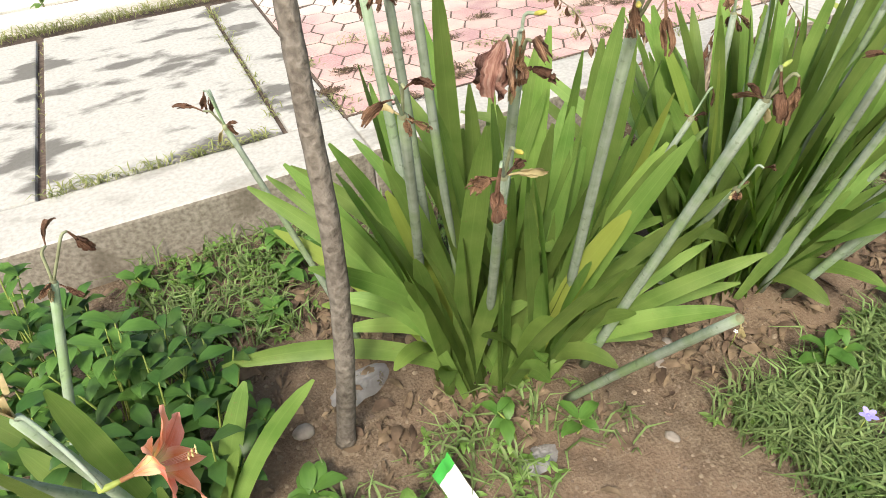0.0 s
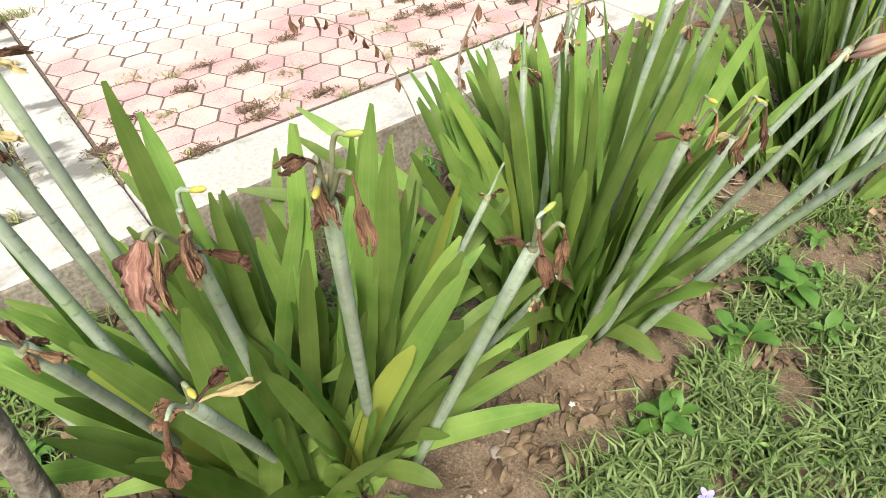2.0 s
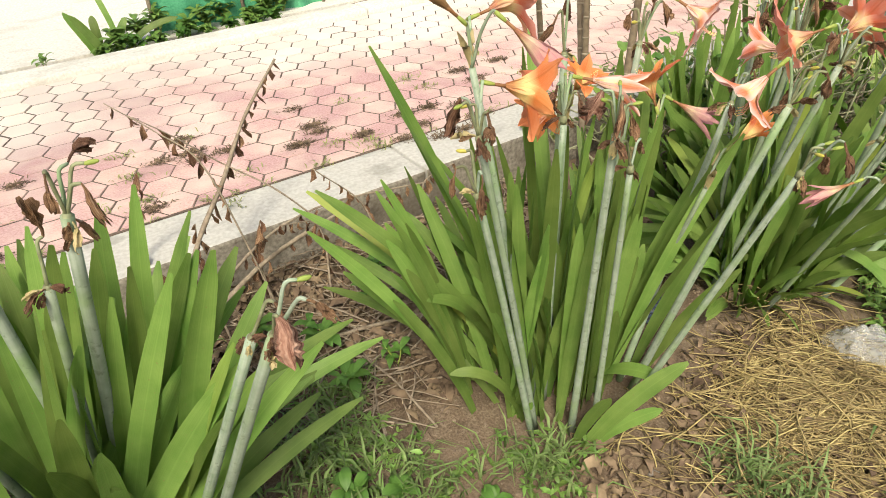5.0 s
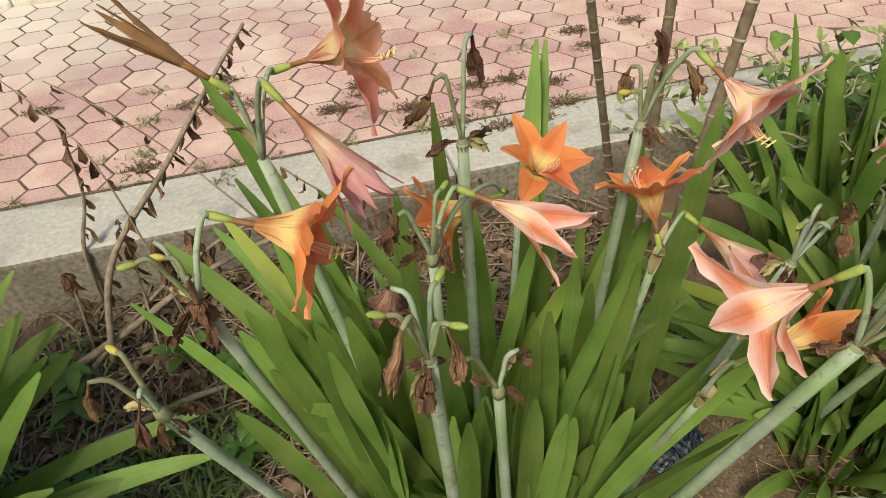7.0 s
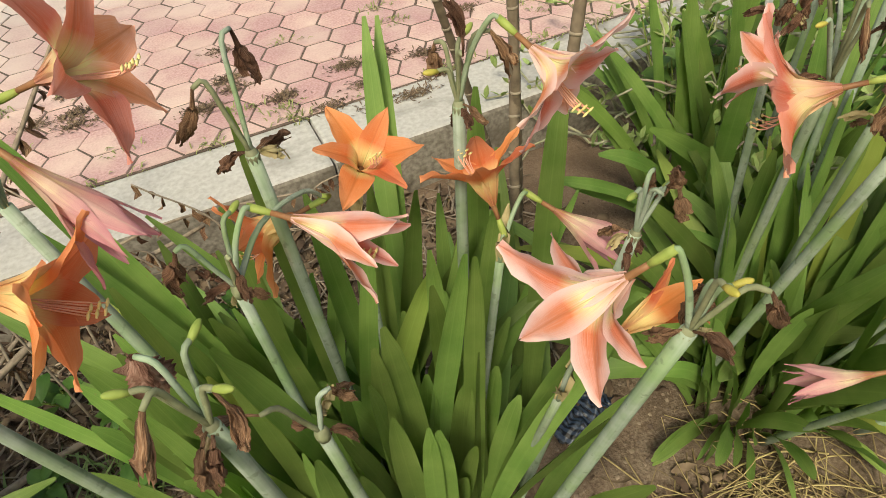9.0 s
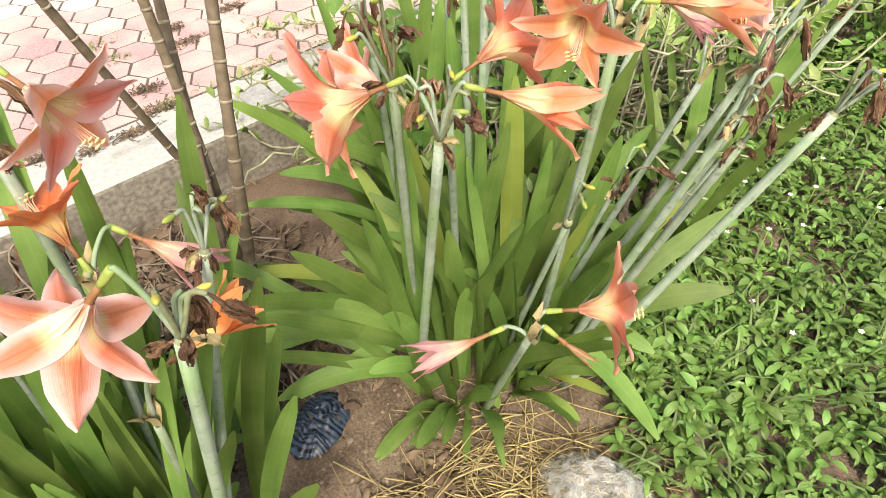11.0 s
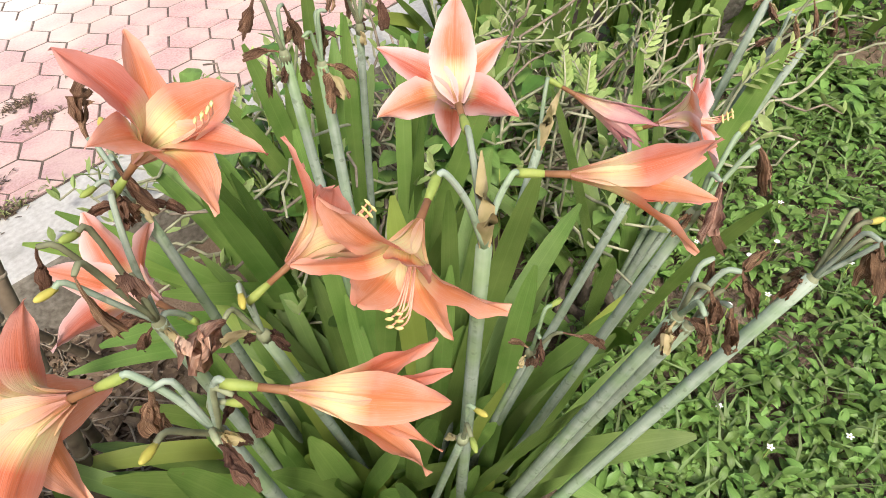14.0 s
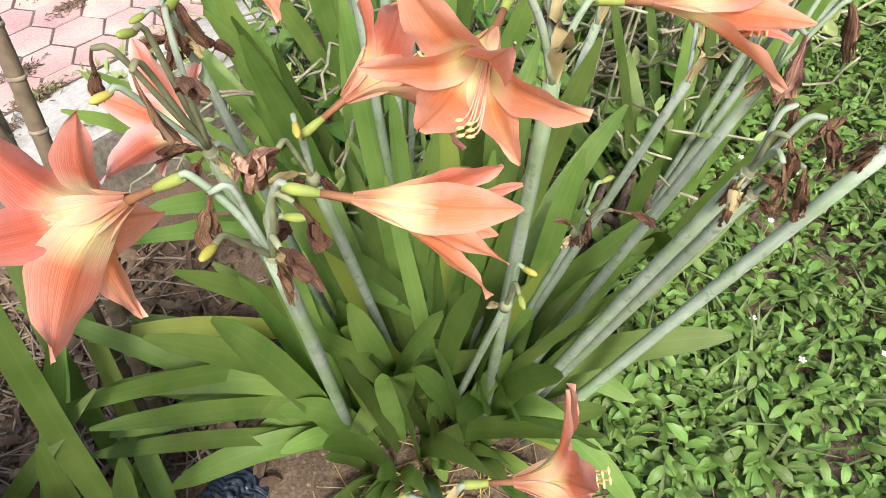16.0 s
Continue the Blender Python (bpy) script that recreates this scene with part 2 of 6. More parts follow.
def paver_material():
    """Red oxide concrete pavers, dusty, each a little different; far-side sunlight is in the colour."""
    m, n, l, b = material("red_paver", 0.85, 0.3)
    co = n.new("ShaderNodeNewGeometry").outputs["Position"]
    fine = noise_node(n, l, 130, 6, vec=co)
    c = ramp(n, l, fine, [(0.3, (0.47, 0.27, 0.265)), (0.7, (0.64, 0.43, 0.425))])
    worn = noise_node(n, l, 6.0, 6, vec=co)
    c = mix(n, l, ramp(n, l, worn, [(0.42, (0, 0, 0)), (0.66, (0.75, 0.75, 0.75))]), c, (0.69, 0.53, 0.475))
    sp = n.new("ShaderNodeSeparateXYZ")
    l.new(co, sp.inputs[0])
    # paler in patches towards the far side: sunlight there is mixed into the colour
    sun_band = maths(n, l, "ADD", noise_node(n, l, 0.9, 4, vec=co), maths(n, l, "MULTIPLY", maths(n, l, "SUBTRACT", sp.outputs["Y"], 1.0), 0.4))
    c = mix(n, l, ramp(n, l, noise_node(n, l, 2.3, 5, vec=co), [(0.55, (0, 0, 0)), (0.75, (0.5, 0.5, 0.5))]), c, (0.40, 0.28, 0.25))
    c = mix(n, l, ramp(n, l, sun_band, [(0.48, (0, 0, 0)), (0.7, (0.85, 0.85, 0.85))]), c, (0.78, 0.69, 0.63))
    c = vary(n, l, c, 0.1)
    l.new(c, b.inputs["Base Color"])
    bump(n, l, b, fine, 0.5, 0.003)
    return m


LEAF = leaf_material("strap_leaf", (0.125, 0.25, 0.05), (0.345, 0.48, 0.14), 0.4, 0.46, dead=(0.3, 0.2, 0.08), rib=0.1, spread=0.32)
STALK = stalk_material()
DRYSTEM = plain_material("spent_pedicel", (0.13, 0.13, 0.07), (0.30, 0.33, 0.2), 0.6, 60, 0.3, "Object", 0.25)
PEDICEL = plain_material("pedicel_green", (0.19, 0.27, 0.06), (0.36, 0.42, 0.11), 0.55, 60, 0.1)
PODTIP = plain_material("yellow_pod", (0.34, 0.32, 0.06), (0.56, 0.48, 0.12), 0.5, 90, 0.2)
TUBE = plain_material("flower_tube", (0.17, 0.075, 0.035), (0.36, 0.18, 0.085), 0.5, 50, 0.1)
BUD = plain_material("closed_bud", (0.16, 0.09, 0.045), (0.36, 0.20, 0.10), 0.55, 40, 0.3)
DEEP = petal_material("deep_orange_tepal", (0.85, 0.30, 0.14), (0.80, 0.19, 0.06), (0.88, 0.76, 0.36), (0.90, 0.42, 0.24), 0.35, 0.25)
ORANGE = petal_material("orange_tepal", (0.86, 0.335, 0.23), (0.82, 0.21, 0.095), (0.88, 0.79, 0.42), (0.92, 0.54, 0.48))
PINK = petal_material("pink_tepal", (0.86, 0.36, 0.29), (0.80, 0.20, 0.10), (0.88, 0.80, 0.46), (0.92, 0.62, 0.60), 0.3, 0.95)
FADED = petal_material("faded_tepal", (0.62, 0.26, 0.32), (0.80, 0.50, 0.46), (0.84, 0.72, 0.5), (0.5, 0.16, 0.24))
WILT = petal_material("wilted_tepal", (0.78, 0.47, 0.42), (0.84, 0.64, 0.52), (0.74, 0.55, 0.36), (0.72, 0.36, 0.36), 0.3, 0.5)
STAMEN = plain_material("stamen", (0.75, 0.3, 0.2), (0.88, 0.55, 0.42), 0.5, 60, 0.05)
ANTHER = plain_material("anther", (0.75, 0.6, 0.2), (0.85, 0.75, 0.4), 0.7, 200, 0.3)
DRY = dry_material("withered_brown", (0.10, 0.048, 0.032), (0.31, 0.165, 0.10), (0.55, 0.36, 0.25))
DRYPINK = dry_material("withered_pink", (0.20, 0.085, 0.06), (0.52, 0.29, 0.22), (0.72, 0.50, 0.40), 0.25)
SPATHE = plain_material("papery_bract", (0.34, 0.3, 0.13), (0.62, 0.5, 0.3), 0.7, 60, 0.4, "", 0.1, 0.003, 0.2)
SOIL = ground_material()
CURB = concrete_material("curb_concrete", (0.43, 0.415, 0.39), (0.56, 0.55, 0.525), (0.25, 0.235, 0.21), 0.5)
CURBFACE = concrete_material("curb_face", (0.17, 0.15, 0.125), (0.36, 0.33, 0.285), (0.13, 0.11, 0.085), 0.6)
SLAB = concrete_material("slab_concrete", (0.43, 0.42, 0.40), (0.56, 0.55, 0.52), (0.12, 0.115, 0.105), 0.85, 0.52)
PAVER = paver_material()
JOINT = plain_material("joint_dirt", (0.075, 0.055, 0.045), (0.19, 0.145, 0.12), 0.95, 60, 0.6)
GRASS = leaf_material("grass_blade", (0.10, 0.175, 0.05), (0.265, 0.345, 0.135), 0.55, 0.25, "Island", 8, spread=0.36)
PATHGRASS = leaf_material("dry_grass_blade", (0.2, 0.24, 0.08), (0.44, 0.44, 0.2), 0.6, 0.25, "Island", 8)
WEED = leaf_material("weed_leaf", (0.06, 0.16, 0.03), (0.17, 0.32, 0.07), 0.45, 0.3, "Island", 6)
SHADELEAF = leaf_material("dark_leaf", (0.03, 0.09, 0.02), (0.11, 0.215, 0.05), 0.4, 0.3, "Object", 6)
COVER = leaf_material("ground_cover_leaf", (0.09, 0.19, 0.035), (0.27, 0.42, 0.115), 0.42, 0.28, "Island", 6, spread=0.36)
LITTER = plain_material("dead_leaf", (0.06, 0.04, 0.026), (0.27, 0.19, 0.13), 0.85, 30, 0.6, "Island", 0.35)
STRAW = plain_material("straw", (0.20, 0.145, 0.065), (0.48, 0.38, 0.19), 0.7, 50, 0.3, "Island", 0.45)
TWIG = plain_material("dead_twig", (0.16, 0.12, 0.09), (0.42, 0.35, 0.27), 0.85, 60, 0.6)
BARK = plain_material("sapling_bark", (0.085, 0.07, 0.058), (0.30, 0.27, 0.235), 0.9, 70, 0.9, "", 0, 0.008)
CANE = plain_material("cane_skin", (0.10, 0.075, 0.052), (0.26, 0.205, 0.145), 0.65, 45, 0.3)
NODE = plain_material("cane_ring", (0.2, 0.165, 0.12), (0.42, 0.36, 0.27), 0.7, 60, 0.3)
BUSH = leaf_material("variegated_leaf", (0.2, 0.33, 0.06), (0.55, 0.62, 0.30), 0.5, 0.35, "Island", 4)
ZIGZAG = plain_material("green_stem", (0.20, 0.21, 0.12), (0.52, 0.51, 0.36), 0.65, 40, 0.3)
WHITE = plain_material("white_petal", (0.8, 0.8, 0.76), (0.9, 0.9, 0.88), 0.6, 90, 0.1)
PAPER = plain_material("white_paper", (0.62, 0.61, 0.58), (0.78, 0.78, 0.76), 0.7, 50, 0.3)
VIOLET = plain_material("violet_petal", (0.28, 0.25, 0.7), (0.45, 0.42, 0.84), 0.6, 90, 0.1)
YARD = concrete_material("yard_concrete", (0.62, 0.6, 0.55), (0.82, 0.8, 0.75), (0.5, 0.47, 0.42), 0.4)
ROOT = plain_material("root_bark", (0.06, 0.045, 0.035), (0.21, 0.165, 0.125), 0.9, 60, 0.9, "", 0, 0.01)
STONE = plain_material("stone", (0.2, 0.17, 0.15), (0.42, 0.38, 0.34), 0.9, 40, 0.6)

# ---- builders ----
rng = random.Random(7)


def mesh_of(name, verts, faces, mats, uvs=None, slots=None, smooth=True):
    me = bpy.data.meshes.new(name)
    me.from_pydata([tuple(v) for v in verts], [], faces)
    for m in mats if isinstance(mats, (list, tuple)) else [mats]:
        me.materials.append(m)
    if uvs is not None:
        layer = me.uv_layers.new(name="UVMap")
        flat = np.array([uvs[i] for f in faces for i in f], dtype=np.float32).ravel()
        layer.data.foreach_set("uv", flat)
    if slots is not None:
        me.polygons.foreach_set("material_index", slots)
    me.polygons.foreach_set("use_smooth", [smooth] * len(faces))
    me.update()
    return me


def part(name, mesh, parent, label="", at=None):
    ob = new(name, mesh)
    ob.parent = parent
    if at is not None:
        ob.matrix_basis = at
    if label:
        tagged(ob, label)
    return ob


def thing(name, at, label, category, group="", kind=""):
    ob = new(name)
    ob.location, ob.empty_display_size = at, 0.05
    return tagged(ob, label, category, group, kind)


def box_mesh(name, lo, hi, mat, bevel=0.006):
    bm = bmesh.new()
    bmesh.ops.create_cube(bm, size=1)
    for v in bm.verts:
        v.co = Vector([(l + h) / 2 + c * (h - l) for l, h, c in zip(lo, hi, v.co)])
    bmesh.ops.bevel(bm, geom=bm.edges[:], offset=bevel, segments=2, affect="EDGES", profile=0.6)
    me = bpy.data.meshes.new(name)
    bm.to_mesh(me)
    bm.free()
    me.materials.append(mat)
    return me


class Soup:
    """Gathers vertices and faces of several pieces of one mesh."""

    def __init__(self):
        self.v, self.f, self.uv, self.s = [], [], [], []

    def add(self, v, f, uv=None, slot=0):
        k = len(self.v)
        self.v += [Vector(p) for p in v]
        self.uv += list(uv) if uv is not None else [(0.5, 0.5)] * len(v)
        self.f += [tuple(i + k for i in q) for q in f]
        self.s += [slot] * len(f)
        return self

    def mesh(self, name, mats, smooth=True):
        return mesh_of(name, self.v, self.f, mats, self.uv, self.s, smooth)


def bezier(p0, p1, p2, n):
    p0, p1, p2 = Vector(p0), Vector(p1), Vector(p2)
    return [p0 * (1 - t) ** 2 + p1 * 2 * t * (1 - t) + p2 * t * t for t in (i / n for i in range(n + 1))]


def smooth_path(pts, n):
    """A Catmull-Rom line through the points."""
    p = [Vector(q) for q in pts]
    p = [p[0] * 2 - p[1]] + p + [p[-1] * 2 - p[-2]]
    out = []
    for i in range(1, len(p) - 2):
        for k in range(n):
            t = k / n
            a, b, c, d = p[i - 1 : i + 3]
            out.append(0.5 * (2 * b + (c - a) * t + (2 * a - 5 * b + 4 * c - d) * t * t + (3 * b - a - 3 * c + d) * t ** 3))
    return out + [p[-2]]


def tube(path, radii, sides=8, cap=True):
    """A round skin along a path, with its ends closed."""
    if isinstance(radii, (int, float)):
        radii = [radii] * len(path)
    v, f, uv = [], [], []
    side = None
    for i, p in enumerate(path):
        d = (path[min(i + 1, len(path) - 1)] - path[max(i - 1, 0)]).normalized()
        if side is None:
            side = d.orthogonal().normalized()
        side = (side - d * side.dot(d)).normalized()
        up = d.cross(side)
        for k in range(sides):
            a = 2 * math.pi * k / sides
            v.append(p + (side * math.cos(a) + up * math.sin(a)) * radii[i])
            uv.append((k / sides, i / (len(path) - 1)))
    for i in range(len(path) - 1):
        for k in range(sides):
            a, b = i * sides + k, i * sides + (k + 1) % sides
            f.append((a, b, b + sides, a + sides))
    if cap:
        f.append(tuple(range(sides))[::-1])
        f.append(tuple(range(len(v) - sides, len(v))))
    return v, f, uv


def blade(path, widths, face, fold=0.18, thick=0.0025, twist=0.0, ripple=0.0, seed=0):
    """A leaf with body along a path: hollowed above, keeled below. face: the way its upper side looks."""
    r = random.Random(seed)
    ph = r.uniform(0, 6.28)
    v, f, uv = [], [], []
    n = len(path) - 1
    face = Vector(face)
    for i, p in enumerate(path):
        d = (path[min(i + 1, n)] - path[max(i - 1, 0)]).normalized()
        s = d.cross(face)
        s = s.normalized() if s.length > 1e-4 else d.orthogonal().normalized()
        s = Matrix.Rotation(twist * i / n, 3, d) @ s
        up = s.cross(d)
        w = widths[i] / 2
        rip = ripple * math.sin(ph + i * 1.9)
        t = thick * (1 - 0.75 * i / n)
        left, right = p - s * w + up * (fold * w + rip * w), p + s * w + up * (fold * w - rip * w)
        v += [left, p + up * t * 0.2, right, left, p - up * t, right]
        uv += [(0, i / n), (0.5, i / n), (1, i / n)] * 2
    for i in range(n):
        a, b = 6 * i, 6 * i + 6
        f += [(a, a + 1, b + 1, b), (a + 1, a + 2, b + 2, b + 1), (a + 4, a + 3, b + 3, b + 4), (a + 5, a + 4, b + 4, b + 5)]
    return v, f, uv


def strap_widths(n, w, seed=0):
    """Strap leaf: narrow at the foot, widest above the middle, drawn in to a blunt tip."""
    out = []
    for i in range(n + 1):
        s = i / n
        x = 0.5 + 0.5 * min(1, s / 0.45) ** 0.8
        if s > 0.68:
            x *= math.sqrt(max(0.0, 1 - ((s - 0.68) / 0.325) ** 2.0))
        out.append(max(w * x, 0.0015))
    return out


def strap_leaf(base, tip, rise, width, seed, parent, label=""):
    """A strap leaf from the bulb to its tip. rise: how high its bend stands over the straight line."""
    b, t = Vector(base), Vector(tip)
    o = parent.location
    flat = Vector((t.x - b.x, t.y - b.y, 0))
    ctrl = b.lerp(t, 0.45) + Vector((0, 0, rise)) - flat * 0.12
    path = bezier(b - o, ctrl - o, t - o, 14)
    r = random.Random(seed)
    face = Vector((0, 0, 0.7)) - flat.normalized() * 0.3 + Vector((r.uniform(-0.5, 0.5), -0.8 + r.uniform(-0.4, 0.4), 0))
    v, f, uv = blade(path, strap_widths(14, width), face, r.uniform(0.08, 0.28), 0.003, r.uniform(-0.5, 0.5), 0.04, seed)
    return part("leaf", mesh_of("leaf", v, f, LEAF, uv), parent, label)


def stalk(base, tip, parent, radius=0.0115, bow=0.0):
    b, t = Vector(base), Vector(tip)
    o = parent.location
    side = Vector((0, 0, 1)).cross(t - b)
    side = side.normalized() if side.length > 1e-4 else Vector((1, 0, 0))
    mid = b.lerp(t, 0.5) + side * bow + Vector((0, 0, 0.012))
    path = bezier(b - o, mid - o, t - o, 9)
    rad = [radius * (1.0 - 0.27 * i / 9) for i in range(10)]
    v, f, uv = tube(path, rad, 10)
    ob = part("stalk", mesh_of("stalk", v, f, STALK, uv), parent)
    return ob, (path[-1] - path[-2]).normalized()


def tepal_path(size, flare, n=9, droop=0.0, roll=0.0):
    """Side view of a tepal: along x from the tube, out along z, its tip rolled back."""
    pts, a, p = [], 0.08, Vector((0, 0, 0.004 * size / 0.12))
    for i in range(n + 1):
        s = i / n
        pts.append(p.copy())
        e = min(1.0, s / 0.62)
        a = 0.12 + flare * e * e * (3 - 2 * e) + roll * max(0, s - 0.62) ** 1.2
        p = p + Vector((math.cos(a), 0, math.sin(a))) * size / n
    return pts


def tepal_mesh(name, size, width, flare, mat, roll=0.0, wave=0.06, seed=0):
    path = tepal_path(size, flare, 16, 0, roll)
    r = random.Random(seed)
    ph, sides = r.uniform(0, 6), 10
    v, f, uv = [], [], []
    n = len(path) - 1
    for i, p in enumerate(path):
        s = i / n
        d = (path[min(i + 1, n)] - path[max(i - 1, 0)]).normalized()
        up = Vector((0, 1, 0)).cross(d)
        w = width * (0.2 + 0.8 * math.sin(math.pi / 2 * min(1, s / 0.52)) ** 1.1)
        if s > 0.46:
            w *= max(0.02, 1 - ((s - 0.46) / 0.54) ** 1.75) ** 0.9
        for k in range(sides + 1):
            c = k / sides * 2 - 1
            cup = -0.35 * w * (c * c) * (1 - 0.6 * s) * -1 - 0.1 * w * max(0.0, 1 - 3 * abs(c))
            rip = wave * width * abs(c) ** 2 * (math.sin(ph + s * 9 + 2.2 * c) + 0.6 * math.sin(2 * ph + s * 23 + 4 * c)) * s
            v.append(p + Vector((0, c * w / 2, 0)) - up * (cup * -0.5 + rip))
            uv.append((k / sides, s))
    m = sides + 1
    for i in range(n):
        for k in range(sides):
            a = i * m + k
            f.append((a, a + 1, a + m + 1, a + m))
    me = mesh_of(name, v, f, mat, uv)
    return me


def flower_kit(size, flare, roll, mat, seed, wide=1.0):
    """Meshes of one kind of trumpet: inner and outer tepals and the stamens."""
    outer = [tepal_mesh("tepal", size, size * 0.43 * wide, flare + 0.1 * k, mat, roll, 0.09, seed + k) for k in (0, 1)]
    inner = [tepal_mesh("tepal", size * 0.96, size * 0.33 * wide, flare - 0.12 + 0.08 * k, mat, roll, 0.08, seed + 5 + k) for k in (0, 1)]
    stamens = []
    for k in range(6):
        soup = Soup()
        a = k / 6 * 0.9 - 2.3
        e = size * (0.62 + 0.05 * (k % 3))
        q = [Vector((0, 0, 0)), Vector((e * 0.5, 0.08 * size * math.cos(a), 0.12 * size * math.sin(a) - 0.02 * size)),
             Vector((e * 0.85, 0.13 * size * math.cos(a), 0.22 * size * math.sin(a))), Vector((e, 0.15 * size * math.cos(a), 0.19 * size * math.sin(a) + 0.02 * size))]
        soup.add(*tube(smooth_path(q, 3), 0.0008 * size / 0.12, 5), slot=0)
        soup.add(*tube([q[-1] - Vector((0, 0.004, 0)), q[-1], q[-1] + Vector((0, 0.004, 0))], [0.0008, 0.0018, 0.0008], 5), slot=1)
        stamens.append(soup.mesh("stamen", [STAMEN, ANTHER]))
    return outer, inner, stamens


KITS = {}


def flower(joint, knee, aim, parent, kind="orange", size=0.12, spin=0.0, seed=0, label=""):
    """An open or closed trumpet. joint: the stalk's top; knee: where its pedicel bends over into the tube; aim: the way it looks."""
    o = parent.location
    j, knee, d = Vector(joint) - o, Vector(knee) - o, Vector(aim).normalized()
    flare, roll, mat = {"orange": (1.08, 0.6, ORANGE), "wide": (1.2, 0.6, ORANGE), "pinkwide": (1.2, 0.5, PINK), "pink": (0.9, 0.7, PINK), "deep": (0.95, 0.6, DEEP), "deepwide": (1.12, 0.6, DEEP), "deephalf": (0.4, 0.6, DEEP),
                        "half": (0.34, 0.5, PINK), "halforange": (0.34, 0.6, ORANGE), "faded": (0.16, 0.15, FADED), "bud": (0.06, -0.3, BUD)}[kind]
    key = (kind, seed % 3)
    if key not in KITS:
        KITS[key] = flower_kit(0.12, flare, roll, mat, 11 * (seed % 3) + 3, 0.27 if kind == "bud" else 0.52 if kind == "faded" else 0.74 if "half" in kind else 1.0)
    outer, inner, stamens = KITS[key]
    soup = Soup()
    bend = smooth_path([j, j.lerp(knee, 0.35) + Vector((0, 0, 0.25 * (knee - j).length)), j.lerp(knee, 0.8) + Vector((0, 0, 0.2 * (knee - j).length)), knee], 4)
    soup.add(*tube(bend, [0.0032 - 0.0008 * i / len(bend) for i in range(len(bend))], 8), slot=2)
    ov = [bend[-2], knee - d * 0.004, knee + d * 0.003, knee + d * 0.012, knee + d * 0.02]
    soup.add(*tube(ov, [0.0025, 0.0036, 0.0042, 0.0038, 0.0029], 9), slot=0)
    q0 = knee + d * 0.018
    neck = [q0, q0 + d * size * 0.12, q0 + d * size * 0.22, q0 + d * size * 0.3]
    soup.add(*tube(neck, [0.0028, 0.003, 0.0036, 0.0044], 8), slot=1)
    body = part("flower", soup.mesh("flower", [PEDICEL, TUBE, STALK]), parent, label)
    frame_m = d.to_track_quat("X", "Z").to_matrix().to_4x4()
    base = Matrix.Translation(q0 + d * size * 0.2) @ frame_m @ Matrix.Rotation(spin, 4, "X") @ Matrix.Scale(size / 0.12, 4)
    r = random.Random(seed)
    for k in range(6):
        me = (outer if k % 2 == 0 else inner)[r.randrange(2)]
        turn = Matrix.Rotation(math.pi / 3 * k + r.uniform(-0.08, 0.08), 4, "X") @ Matrix.Rotation(r.uniform(-0.12, 0.1), 4, "Y")
        part("tepal", me, body, at=base @ turn)
    if kind not in ("faded", "bud"):
        for me in stamens:
            part("stamen", me, body, at=base)
    return body


def wilted(joint, knee, tip, width, parent, seed=0, label=""):
    """A trumpet that has closed again: a brown limp tube and six tepals folded into a soft bag with a crumpled tip."""
    o = parent.location
    r = random.Random(seed)
    j, knee, tip = Vector(joint) - o, Vector(knee) - o, Vector(tip) - o
    d, size = (tip - knee).normalized(), (tip - knee).length
    soup = Soup()
    rise = (knee - j).length
    bend = smooth_path([j, j.lerp(knee, 0.4) + Vector((0, 0, 0.1 * rise)), j.lerp(knee, 0.85) + Vector((0, 0, 0.12 * rise)), knee, knee + d * 0.014], 4)
    soup.add(*tube(bend, [0.0032 + 0.0012 * (i / len(bend)) ** 3 for i in range(len(bend))], 8), slot=0)
    neck = [knee + d * (0.012 + (0.42 * size - 0.012) * i / 6) + Vector((0, 0, -0.02 * size * math.sin(math.pi * i / 6))) for i in range(7)]
    soup.add(*tube(neck, [0.0034 - 0.0003 * i + 0.00016 * i * i for i in range(7)], 8), slot=1)
    body = part("flower", soup.mesh("flower", [PEDICEL, TUBE]), parent, label)
    e1 = d.orthogonal().normalized()
    e2 = d.cross(e1)
    start, run = neck[5], size * 0.66
    for k in range(6):
        wide, lift, long, ph = r.uniform(0.75, 1.0), 1.0 - 0.1 * (k % 2), r.uniform(0.88, 1.05), r.uniform(0, 6.28)
        v, f, uv = [], [], []
        n, m = 14, 8
        for i in range(n + 1):
            t = i / n
            rad = width / 2 * lift * (0.14 + 0.86 * math.sin(math.pi * min(1.0, 0.04 + 0.86 * t) ** 1.15) ** 0.85)
            arc = wide * (0.75 if t < 0.75 else 0.75 - 1.3 * (t - 0.75))
            for c in range(m + 1):
                q = c / m * 2 - 1
                a = math.pi / 3 * k + q * arc + 0.5 * t * t
                fold = rad * (1 + 0.13 * math.sin(3 * q + ph) * t - 0.16 * q * q + 0.1 * math.sin(9 * t + ph + 2 * q) * t) + 0.0007 * (k % 2)
                v.append(start + d * run * t * long * (1 - 0.07 * q * q * t) + (e1 * math.cos(a) + e2 * math.sin(a)) * fold - Vector((0, 0, 0.1 * width * t * t)))
                uv.append((c / m, t))
        for i in range(n):
            for c in range(m):
                a = i * (m + 1) + c
                f.append((a, a + 1, a + m + 2, a + m + 1))
        part("tepal", mesh_of("tepal", v, f, WILT, uv), body)
    return body


